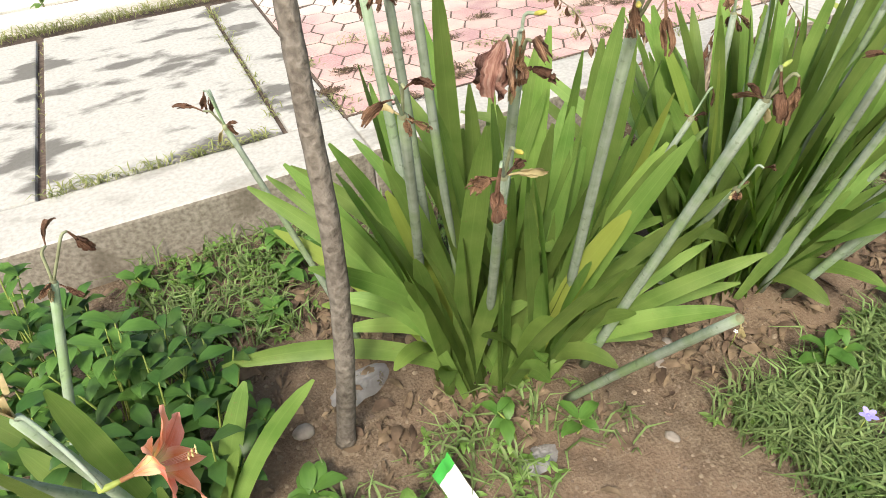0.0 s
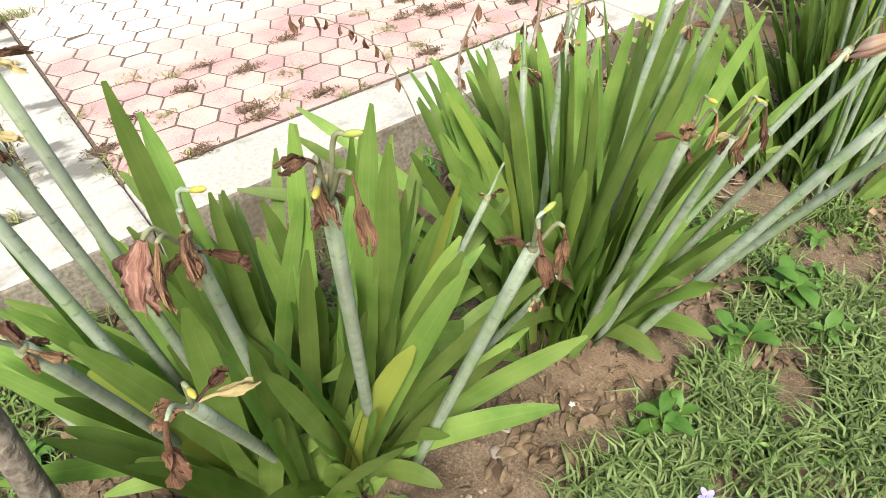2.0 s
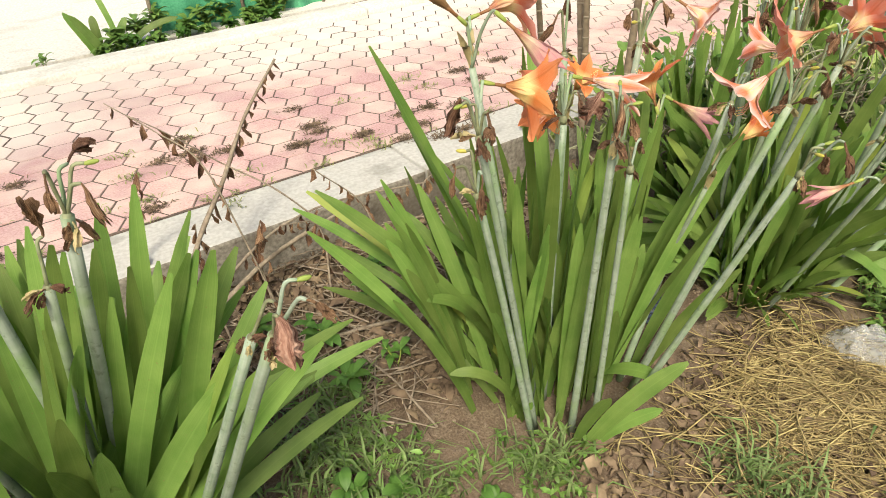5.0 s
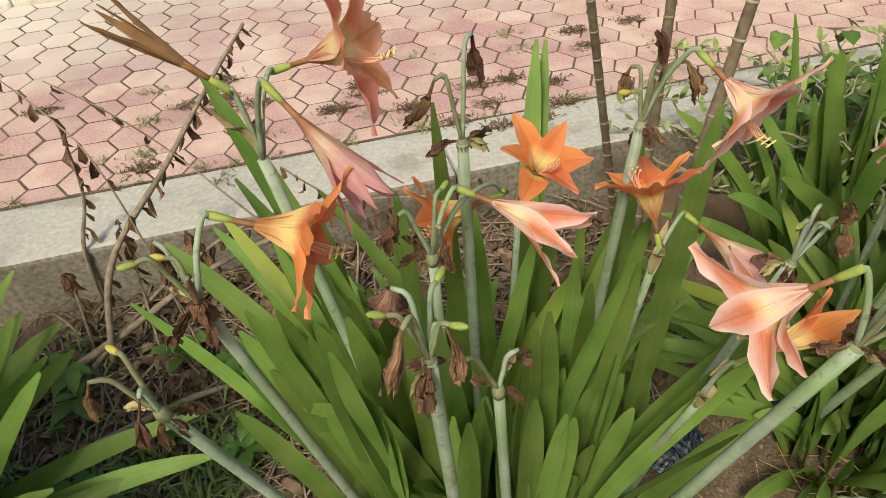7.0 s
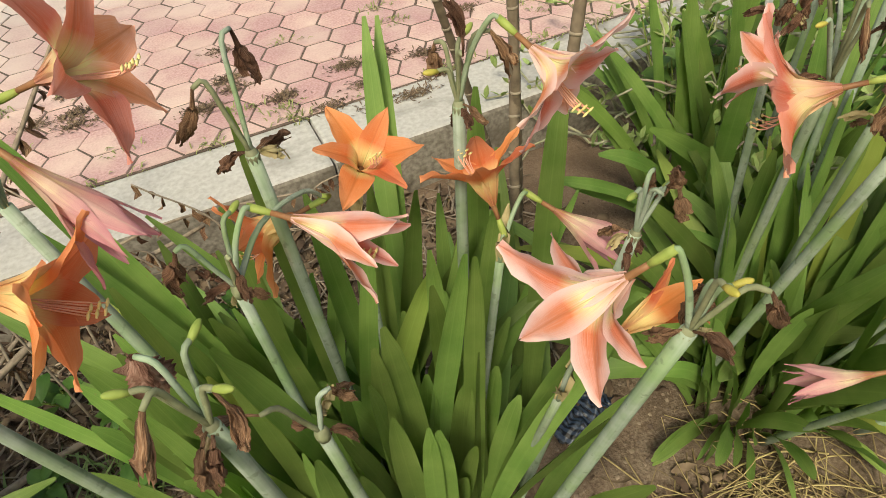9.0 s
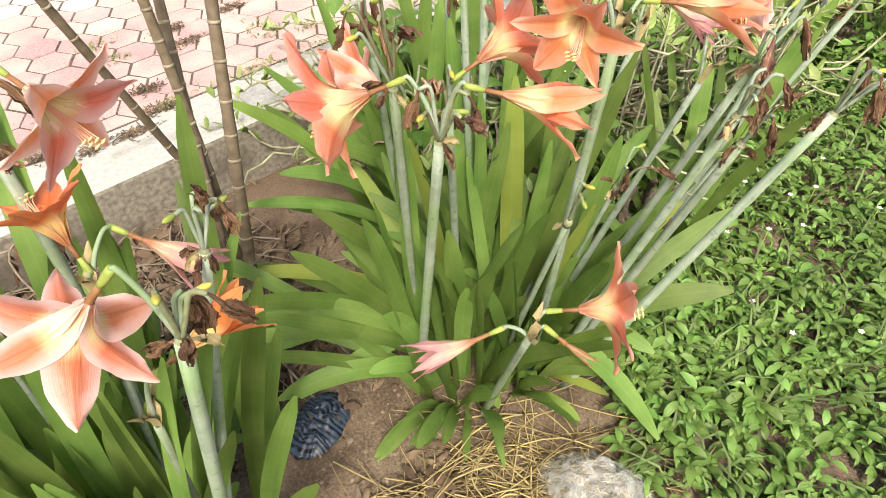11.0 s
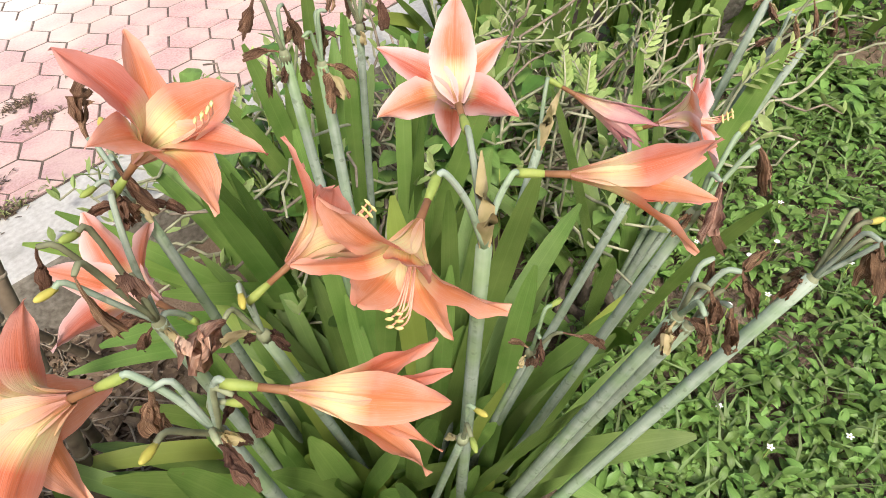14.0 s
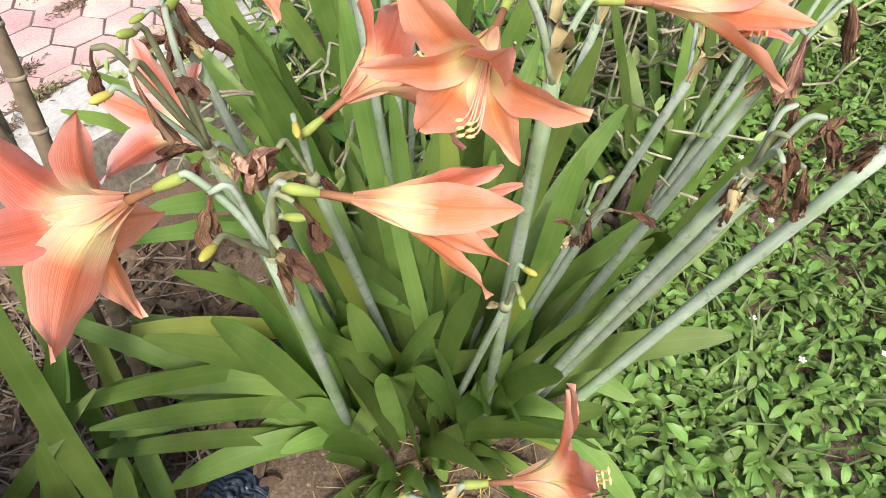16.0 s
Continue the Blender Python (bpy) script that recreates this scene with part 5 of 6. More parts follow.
WEEDS = [(-0.917, -0.755, 0.05, 10, 0.06), (-0.72, -0.3, 0.07, 10, 0.07), (-0.62, -0.25, 0.08, 10, 0.075), (-0.95, -0.2, 0.06, 10, 0.06), (-1.1, -0.15, 0.08, 10, 0.06), (0.34, -1.22, 0.11, 10, 0.07), (0.89, -1.18, 0.09, 15, 0.075), (0.66, -1.2, 0.10, 10, 0.07),
         (0.86, -1.33, 0.07, 10, 0.06), (0.78, -0.62, 0.1, 10, 0.07), (0.95, -0.5, 0.08, 10, 0.06), (1.12, -0.42, 0.09, 15, 0.06), (0.98, -0.3, 0.1, 10, 0.06), (0.72, -0.35, 0.12, 10, 0.07), (1.2, -1.1, 0.05, 10, 0.05), (1.05, -0.95, 0.05, 10, 0.05),
         (-0.41, -1.055, 0.13, 5, 0.06), (-0.28, -1.1, 0.06, 5, 0.07), (0.2, -0.18, 0.12, 10, 0.06), (1.3, -1.35, 0.05, 10, 0.05), (1.32, -0.35, 0.1, 10, 0.06), (0.45, -0.2, 0.16, 15, 0.05), (-0.62, -0.36, 0.05, 10, 0.09), (-0.52, -0.4, 0.05, 10, 0.08), (-0.8, -0.42, 0.05, 10, 0.06), (-0.95, -0.4, 0.07, 15, 0.06), (-0.7, -0.14, 0.07, 15, 0.06), (-0.87, -0.98, 0.05, 10, 0.075), (1.0, -1.2, 0.06, 10, 0.05), (1.25, -0.6, 0.08, 10, 0.05), (1.1, -0.62, 0.07, 15, 0.06), (0.95, -0.9, 0.06, 15, 0.05), (1.4, -0.25, 0.08, 10, 0.05)]
for k, (x, y, h, n, leaf) in enumerate(WEEDS):
    sprig(x, y, h, n, leaf, 300 + k, "leafy green weed growing in the soil")

# the bushy plant beside the slabs
for k, (x, y) in enumerate(((-1.2, -0.62), (-1.32, -0.5), (-1.12, -0.78), (-1.4, -0.36), (-1.05, -0.9), (-1.28, -0.8), (-1.5, -0.55), (-1.0, -0.72), (-1.18, -0.92), (-1.35, -0.65), (-1.1, -0.55), (-1.25, -0.38), (-1.45, -0.75))):
    sprig(x, y, 0.37 - 0.012 * k, 60, 0.07, 360 + k, "bushy dark green plant with pointed leaves", "leafy_plant", 0.45, SHADELEAF if k % 3 else WEED)
for k, (x, y, h) in enumerate(((-0.86, -1.13, 0.1), (-0.74, -1.16, 0.09), (-0.98, -1.1, 0.12))):
    sprig(x, y, h, 15, 0.08, 390 + k, "low bright green leafy plant", "leafy_plant", 0.55, COVER)

# the clump at the walk's start, of which only stalks and one bloom show
E0 = clump((-1.12, -1.0), "lily clump with one orange bloom among leafy plants", (0.1, 0.08), 9, 9, 0.3, (0.2, 0.5))
stem("E1", E0, (-1.1, -0.98), (-1.16, -1.1, 0.46), 0.0115, 0.0, "bloom", 71)
stem("E2", E0, (-1.31, -0.907), (-1.13, -0.79, 0.42), 0.0105, 0.0, "dry", 72, count=2, pods=0)
stem("E3", E0, (-1.08, -0.9), (-1.33, -1.1, 0.52), 0.012, 0.0, "dry", 73, count=2, pods=0, pink=True, size=0.08)
flower(HEADS["E1"][1], (-1.072, -1.246, 0.453), (0.92, -0.05, 0.2), E0, "orange", 0.09, 0.4, 3, "salmon-orange trumpet flower")


# ---- fallen leaves, straw, twigs ----
def litter_density(x, y):
    d = 1.2 * spot(x, y, -0.5, -0.95, 0.32, 0.16) + 3.2 * spot(x, y, 1.35, -0.35, 0.9, 0.48) + 1.5 * spot(x, y, 1.9, -1.2, 0.34, 0.24) + 1.3 * spot(x, y, 1.6, -1.28, 0.36, 0.24) + 1.0 * spot(x, y, 1.8, -1.6, 0.4, 0.25) + 0.5 * spot(x, y, 0.7, -1.1, 0.5, 0.25) + 0.5 * spot(x, y, -0.75, -0.6, 0.35, 0.3)
    d += 0.5 * spot(x, y, 0.1, -1.05, 0.5, 0.2) + 1.8 * spot(x, y, 1.95, -0.5, 0.45, 0.45) + 0.05
    return d * patchy(x, y, 6, 1.4, 0.15)


def litter():
    pts, r = scatter(31, 8600, (-1.3, 2.4, -1.9, -0.03), litter_density)
    soup = Soup()
    for x, y, z in pts:
        L, a = 0.012 + 0.055 * r.random() ** 1.8, r.uniform(0, 6.28)
        d = Vector((math.cos(a), math.sin(a), r.uniform(-0.1, 0.15)))
        p = Vector((x, y, z + r.uniform(0.003, 0.012)))
        curl = r.uniform(-0.01, 0.02)
        path = [p, p + d * L * 0.3 + Vector((0, 0, curl)), p + d * L * 0.7 + Vector((0, 0, curl * 1.2)), p + d * L]
        w = L * r.uniform(0.25, 0.5)
        soup.add(*blade(path, [0.003, w, w * 0.8, 0.001], (r.uniform(-0.5, 0.5), r.uniform(-0.5, 0.5), 1), r.uniform(-0.5, 0.6), 0.001, r.uniform(-0.6, 0.6), 0.15, r.randrange(999)))
    stuff("fallen_leaves", soup, LITTER, "dry brown fallen leaves on the soil", "leaves")


litter()


def crumbs():
    """Clods and grit lying loose on the soil."""
    pts, r = scatter(33, 5200, (-1.4, 2.2, -1.9, -0.03), lambda x, y: patchy(x, y, 4, 1.2, 0.2))
    soup = Soup()
    for x, y, z in pts:
        q = r.uniform(0.002, 0.008) * (1.6 if r.random() < 0.08 else 1)
        o = Vector((x, y, z + q * 0.2))
        v = [o + Vector((math.cos(a) * q * r.uniform(0.7, 1.2), math.sin(a) * q * r.uniform(0.7, 1.2), -q * 0.4)) for a in (0, 1.25, 2.5, 3.8, 5.0)]
        v += [o + Vector((r.uniform(-0.4, 0.4) * q, r.uniform(-0.4, 0.4) * q, q * r.uniform(0.4, 0.9)))]
        soup.add(v, [(k, (k + 1) % 5, 5) for k in range(5)])
    stuff("soil_crumbs", soup, CRUMB, "loose brown clods and grit on the soil", "soil")


CRUMB = plain_material("soil_crumb", (0.10, 0.07, 0.05), (0.30, 0.235, 0.18), 0.95, 60, 0.6, "Island", 0.3)
crumbs()


def straw():
    r = random.Random(41)
    soup = Soup()
    for k in range(1900):
        loose = k % 4 == 0
        u, w = r.gauss(0, 0.45), r.gauss(0, 0.45)
        x, y = 2.07 + 0.30 * u, -1.38 + 0.26 * w
        if loose:
            x, y = 1.94 + 0.27 * r.gauss(0, 1), -1.3 + 0.17 * r.gauss(0, 1)
        elif math.hypot(u, w) > 1.2:
            continue
        if x < 1.45 or x > 2.75 or (y > -1.06 and x < 2.15):
            continue
        h = 0.05 * max(0.0, 1 - math.hypot(u, w) / 1.2)
        L, a = r.uniform(0.05, 0.24) * (1.5 if loose else 1), r.gauss(-0.7, 0.8)
        d = Vector((math.cos(a), math.sin(a), r.uniform(-0.08, 0.08)))
        n = Vector((-d.y, d.x, 0)) * L * r.uniform(-0.16, 0.16)
        p = Vector((x, y, bed_height(x, y) + 0.004 + r.random() * h))
        q = [p - d * L / 2, p - d * L * 0.2 + n, p + d * L * 0.2 + n + Vector((0, 0, r.uniform(0.0, 0.02))), p + d * L / 2]
        q = [Vector((c.x, c.y, max(c.z, bed_height(c.x, c.y) + 0.002))) for c in q]
        soup.add(*tube(smooth_path(q, 2), r.uniform(0.0008, 0.0021), 4, False))
    stuff("straw", soup, STRAW, "heap of dry yellow straw on the soil", "straw")


straw()


def twigs():
    r = random.Random(43)
    soup = Soup()
    for k in range(520):
        x, y = r.uniform(0.6, 2.2), r.uniform(-0.75, -0.04)
        L, a = r.uniform(0.08, 0.35), r.uniform(0, 6.28)
        d = Vector((math.cos(a), math.sin(a), 0))
        p = Vector((x, y, bed_height(x, y) + 0.01))
        q = [p - d * L / 2, p + Vector((r.uniform(-0.02, 0.02), r.uniform(-0.02, 0.02), r.uniform(0, 0.02))), p + d * L / 2 + Vector((0, 0, r.uniform(0, 0.02)))]
        q = [Vector((c.x, min(c.y, -0.01), c.z)) for c in q]
        soup.add(*tube(smooth_path(q, 3), r.uniform(0.0012, 0.0035), 5))
    stuff("twigs", soup, TWIG, "thin dead twigs lying on the soil", "twigs")


twigs()


def branch(pts, radius, seed, label, hang=0, every=0.6, side_twigs=()):
    """A dead branch with withered leaves that hang from it."""
    o = Vector(pts[0])
    th = thing("dead_branch", o, label, "branch", "dead branches along the curb")
    path = smooth_path([Vector(p) - o for p in pts], 7)
    r = random.Random(seed)
    v, f, uv = tube(path, [radius * (1 - 0.6 * i / len(path)) * r.uniform(0.9, 1.1) for i in range(len(path))], 8)
    part("limb", mesh_of("limb", v, f, TWIG, uv), th)
    for k in range(hang):
        p = path[min(len(path) - 1, int(len(path) * (1 - every + every * (k + 0.5) / hang)))]
        L = r.uniform(0.028, 0.062)
        d = Vector((r.uniform(-0.4, 0.4), r.uniform(-0.4, 0.4), -1)).normalized()
        q = [p, p + d * L * 0.35 + Vector((r.uniform(-0.006, 0.006), 0, 0)), p + d * L * 0.7, p + d * L + Vector((r.uniform(-0.01, 0.01), r.uniform(-0.01, 0.01), 0))]
        v, f, uv = blade(q, [0.0015, L * 0.3, L * 0.4, 0.001], (r.uniform(-1, 1), r.uniform(-1, 1), 0.2), 0.8, 0.001, r.uniform(-1.5, 1.5), 0.15, k)
        part("withered_leaf", mesh_of("withered_leaf", v, f, DRY, uv), th)
    return th

branch([(0.80, -0.28, -0.16), (0.88, -0.2, 0.09), (1.04, -0.08, 0.24), (1.165, 0.02, 0.36), (1.29, 0.03, 0.5)], 0.009, 1, "leaning dead grey branch with brown hanging leaves", 26, 0.85)
branch([(0.74, -0.02, -0.19), (0.76, 0.0, 0.0), (0.80, 0.05, 0.12), (0.84, 0.0, 0.30)], 0.007, 2, "upright dead stem with curled brown leaves", 9, 0.7)
branch([(1.30, -0.22, 0.02), (1.161, -0.16, 0.2), (1.05, -0.05, 0.28), (0.95, -0.02, 0.38), (0.86, -0.01, 0.46)], 0.003, 3, "thin dark twig with a few dry leaves", 5, 0.6)
branch([(0.45, -0.42, -0.17), (0.82, -0.25, -0.1), (1.09, -0.16, -0.01), (1.4, -0.1, 0.03)], 0.012, 4, "pale dead branch leaning on the curb", 10, 0.6)
branch([(0.7, -0.35, -0.16), (1.0, -0.12, -0.03), (1.3, -0.06, 0.04), (1.75, -0.12, 0.02)], 0.006, 5, "pale dead branch leaning on the curb", 16, 0.7)
branch([(0.55, -0.6, -0.17), (0.8, -0.5, -0.15), (1.1, -0.42, -0.16), (1.5, -0.5, -0.17)], 0.011, 6, "grey dead branch lying on the soil")
branch([(0.52, -0.2, -0.17), (0.48, -0.1, 0.12), (0.444, -0.014, 0.268), (0.394, 0.024, 0.323), (0.315, 0.059, 0.379), (0.202, 0.077, 0.419)], 0.003, 7, "thin dead twig with a row of hanging dry leaves", 12, 0.75)
branch([(1.05, -0.4, -0.16), (1.0, -0.3, 0.2), (0.959, -0.245, 0.39), (0.894, -0.171, 0.46), (0.811, -0.105, 0.534)], 0.003, 8, "thin dead twig with a few dry leaves", 9, 0.7)
for k in range(7):
    r = random.Random(80 + k)
    x = 0.75 + 0.16 * k
    branch([(x, -0.16 - r.uniform(0, 0.2), -0.17), (x + r.uniform(-0.06, 0.06), -0.14, 0.02), (x + r.uniform(-0.1, 0.1), -0.1 - r.uniform(0, 0.15), r.uniform(0.08, 0.2))], 0.004, 90 + k, "short dead stem with curled brown leaves", 12, 0.8)


# ---- canes ----
def cane(foot, top, radius, seed):
    th = thing("cane", foot, "brown ringed cane stem rising from the bed", "plant stem", "canes by the curb")
    a, b = Vector((0, 0, 0)), Vector(top) - Vector(foot)
    r = random.Random(seed)
    bowed = a.lerp(b, 0.5) + Vector((r.uniform(-0.02, 0.02), r.uniform(-0.02, 0.02), 0))
    path = bezier(a, bowed, b, 26)
    v, f, uv = tube(path, [radius * (1 - 0.25 * i / 26) * (1.06 if i % 2 else 0.97) for i in range(27)], 10)
    part("stem", mesh_of("stem", v, f, CANE, uv), th)
    k = 0.05
    while k < 0.98:
        i = k * 26
        p = path[int(i)].lerp(path[min(26, int(i) + 1)], i - int(i))
        d = (path[min(26, int(i) + 1)] - path[int(i)]).normalized()
        q = radius * (1 - 0.25 * k) * 1.09
        v, f, uv = tube([p - d * 0.003, p - d * 0.001, p + d * 0.0015, p + d * 0.003], [q * 0.96, q * 1.05, q * 1.03, q * 0.94], 10)
        part("ring", mesh_of("ring", v, f, NODE, uv), th)
        k += r.uniform(0.045, 0.075)


CANES = [((1.96, -0.62, -0.19), (2.165, -0.265, 0.78), 0.0122), ((1.975, -0.645, -0.19), (2.18, -0.51, 0.78), 0.0132), ((2.05, -0.46, -0.19), (2.065, -0.40, 0.78), 0.0118),
         ((2.17, -0.21, -0.19), (1.88, -0.40, 0.76), 0.0105)]
for k, (a, b, q) in enumerate(CANES):
    cane(a, b, q, 60 + k)


# ---- zigzag-stemmed bush ----
def zigzag_bush(x, y, size, stems, seed, label):
    th = thing("bush", soil(x, y, 0), label, "bush", "zigzag-stemmed bushes")
    r = random.Random(seed)
    leaves = 0
    for k in range(stems):
        a = r.uniform(0, 6.28)
        p = Vector((r.uniform(-0.08, 0.08), r.uniform(-0.08, 0.08), 0))
        d = Vector((math.cos(a) * 0.8, math.sin(a) * 0.8, r.uniform(0.25, 1.3))).normalized()
        pts = [p.copy()]
        n = r.randint(9, 17)
        for i in range(n):
            turn = d.cross(Vector((r.uniform(-1, 1), r.uniform(-1, 1), r.uniform(-1, 1)))).normalized()
            d = (d + Vector((0, 0, 0.03 if p.z < 0.25 * size else -0.09)) + turn * 0.16).normalized()
            p = p + (d + turn * (0.55 if i % 2 else -0.55)).normalized() * size * 0.062
            p.z = max(p.z, 0.01)
            pts.append(p.copy())
        v, f, uv = tube([pts[0]] + pts[1:], [0.0052 * (1 - 0.5 * i / len(pts)) for i in range(len(pts))], 6)
        part("stem", mesh_of("stem", v, f, ZIGZAG if r.random() < 0.75 else TWIG, uv), th)
        if r.random() < 0.62:
            soup = Soup()
            for i in range(r.randint(5, 12)):
                q = pts[-1 - i // 2] if i // 2 < len(pts) - 1 else pts[-1]
                w = Vector((r.uniform(-1, 1), r.uniform(-1, 1), r.uniform(0.1, 1.2))).normalized()
                L = r.uniform(0.028, 0.05)
                soup.add(*blade([q, q + w * L * 0.35, q + w * L * 0.7, q + w * L], [0.004, L * 0.42, L * 0.36, 0.001], (r.uniform(-1, 1), r.uniform(-1, 1), 1), 0.35, 0.001, 0.3))
            tagged(part("leaf_tuft", soup.mesh("leaf_tuft", BUSH), th), kind="stuff")
    return th


def gnarl(x, y, seed, parent):
    """A gnarled root stock under a bush."""
    r = random.Random(seed)
    o = parent.location
    for k in range(4):
        a = r.uniform(0, 6.28)
        top = Vector((x + 0.07 * math.cos(a), y + 0.07 * math.sin(a), r.uniform(-0.1, 0.08)))
        b = Vector((x + 0.04 * math.cos(a + 2), y + 0.04 * math.sin(a + 2), bed_height(x, y) - 0.02))
        path = smooth_path([b - o, b.lerp(top, 0.35) + Vector((r.uniform(-0.03, 0.03), r.uniform(-0.03, 0.03), 0)) - o, b.lerp(top, 0.7) + Vector((r.uniform(-0.03, 0.03), r.uniform(-0.03, 0.03), 0)) - o, top - o], 5)
        v, f, uv = tube(path, [(0.015 - 0.009 * i / len(path)) * r.uniform(0.8, 1.25) for i in range(len(path))], 9)
        part("root_stock", mesh_of("root_stock", v, f, ROOT, uv), parent, "dark gnarled woody stock")


first_bush = zigzag_bush(2.98, -0.42, 0.85, 80, 71, "tangled bush of zigzag stems with variegated leaf tufts")
gnarl(2.92, -0.97, 4, first_bush)
gnarl(2.97, -0.93, 5, first_bush)
zigzag_bush(3.32, -0.52, 0.8, 70, 72, "tangled bush of zigzag stems with variegated leaf tufts")
zigzag_bush(2.72, -0.22, 0.7, 46, 73, "tangled bush of zigzag stems leaning over the curb")
zigzag_bush(3.55, -0.75, 0.75, 40, 74, "tangled bush of zigzag stems with variegated leaf tufts")
for k, (x, y, h) in enumerate(((2.95, -0.7, 0.3), (3.15, -0.62, 0.34), (2.8, -0.58, 0.3), (3.4, -0.78, 0.24), (3.12, -0.85, 0.2), (2.6, -0.45, 0.25), (2.85, -0.5, 0.42), (3.05, -0.45, 0.45), (3.25, -0.55, 0.4), (2.7, -0.4, 0.4), (3.45, -0.6, 0.42), (3.0, -0.6, 0.3), (3.6, -0.85, 0.3), (3.2, -0.35, 0.5), (2.7, -0.2, 0.46), (2.78, -0.28, 0.5), (2.66, -0.3, 0.4), (2.85, -0.15, 0.45))):
    sprig(x, y, h, 25, 0.075, 420 + k, "leafy green shoot inside the tangled bush", "leafy_plant", 0.6, WEED if k % 2 else COVER)
clump((4.05, -0.55), "far strap-leaved lily clump in grass", (0.3, 0.2), 70, 6, 0.55, (0.3, 0.8))
clump((4.7, -0.85), "far strap-leaved lily clump in grass", (0.3, 0.2), 50, 7, 0.55, (0.3, 0.8))
clump((3.6, -0.25), "strap-leaved lily clump behind the bush", (0.25, 0.15), 44, 8, 0.5, (0.3, 0.8))
F = clump((2.62, -0.55), "strap-leaved lily clump between canes and bush", (0.2, 0.14), 44, 10, 0.4, (0.25, 0.66))
stem("F1", F, (2.6, -0.6), (2.55, -0.66, 0.52), 0.0080, 0.0, "dry", 81, count=2, pods=1)
stem("F2", F, (2.64, -0.6), (2.66, -0.7, 0.58), 0.0080, 0.0, "dry", 82, count=3, pods=1)
G = clump((3.0, -1.0), "small leaning lily clump beside the weed mat", (0.12, 0.08), 14, 11, 0.4, (0.2, 0.5))
for k, (x, y, z) in enumerate(((3.25, -1.1, 0.42), (3.35, -1.12, 0.36), (3.3, -1.05, 0.46))):
    stem(f"G{k}", G, (2.98, -0.98), (x, y, z), 0.010, 0.0, "dry", 83 + k, count=2, pods=1)


def post():
    th = thing("stump", soil(4.1, -0.7, 0), "dark weathered tree stump among lilies", "stump")
    path = [Vector((0, 0, -0.02)), Vector((0.01, 0, 0.15)), Vector((0.0, 0.01, 0.4)), Vector((0.02, 0.01, 0.7))]
    v, f, uv = tube(smooth_path(path, 5), [0.07 - 0.001 * i + 0.006 * (i % 3) for i in range(16)], 14)
    part("trunk", mesh_of("trunk", v, f, BARK, uv), th)


post()


# ---- litter that people left ----
def film_material(name, tint, rough, clear):
    m, n, l, b = material(name, rough, 0.6)
    b.inputs["Base Color"].default_value = (*tint, 1)
    t = n.new("ShaderNodeBsdfTransparent")
    s = n.new("ShaderNodeMixShader")
    f = noise_node(n, l, 30, 5)
    l.new(ramp(n, l, f, [(0.3, (clear - 0.12,) * 3), (0.7, (clear + 0.1,) * 3)]), s.inputs[0])
    l.new(b.outputs[0], s.inputs[1]), l.new(t.outputs[0], s.inputs[2])
    l.new(s.outputs[0], n["Material Output"].inputs["Surface"])
    bump(n, l, b, f, 0.6, 0.01)
    return m


CLEAR = film_material("clear_plastic", (0.62, 0.64, 0.64), 0.08, 0.66)
GREYFILM = film_material("dusty_plastic", (0.42, 0.42, 0.43), 0.3, 0.5)


def crumpled_bag(name, x, y, rx, ry, h, turn, mat, seed, label, category="plastic bag"):
    """A bag lying crumpled: a puffed sheet with creases, closed below."""
    r = random.Random(seed)
    n = 26
    v, f, uv = [], [], []
    for j in range(n + 1):
        for i in range(n + 1):
            u, w = i / n * 2 - 1, j / n * 2 - 1
            k = max(abs(u), abs(w))
            l = math.hypot(u, w)
            s = k / l if l > 1e-6 else 1
            px, py = u * s * rx * (1 + 0.22 * noise.noise((u * 2, w * 2, seed))), w * s * ry * (1 + 0.22 * noise.noise((w * 2, u * 2, seed + 5)))
            z = h * (1 - k ** 3) * (0.6 + 0.7 * abs(noise.noise((u * 3.1, w * 3.1, seed + 1)))) + 0.22 * h * abs(noise.noise((u * 6, w * 6, seed + 2)))
            c, d = math.cos(turn), math.sin(turn)
            v.append(Vector((px * c - py * d, px * d + py * c, z + 0.004)))
            uv.append((i / n, j / n))
    w = n + 1
    f = [(j * w + i, j * w + i + 1, (j + 1) * w + i + 1, (j + 1) * w + i) for j in range(n) for i in range(n)]
    ob = new(name, mesh_of(name, v, f, mat, uv))
    ob.location = soil(x, y, 0.006)
    return tagged(ob, label, category)


crumpled_bag("plastic_bag", 2.30, -1.335, 0.075, 0.115, 0.08, 0.5, CLEAR, 3, "crumpled clear plastic bag on straw and grass")
crumpled_bag("plastic_sheet", -0.672, -0.742, 0.085, 0.045, 0.014, 0.35, GREYFILM, 4, "dusty scrap of clear plastic film on soil", "plastic film")
crumpled_bag("plastic_sheet", 1.37, -1.42, 0.085, 0.058, 0.016, -0.3, GREYFILM, 5, "dusty scrap of clear plastic film on soil", "plastic film")
crumpled_bag("plastic_sheet", -0.40, -1.12, 0.05, 0.03, 0.012, 0.2, GREYFILM, 6, "dusty scrap of clear plastic film on soil", "plastic film")


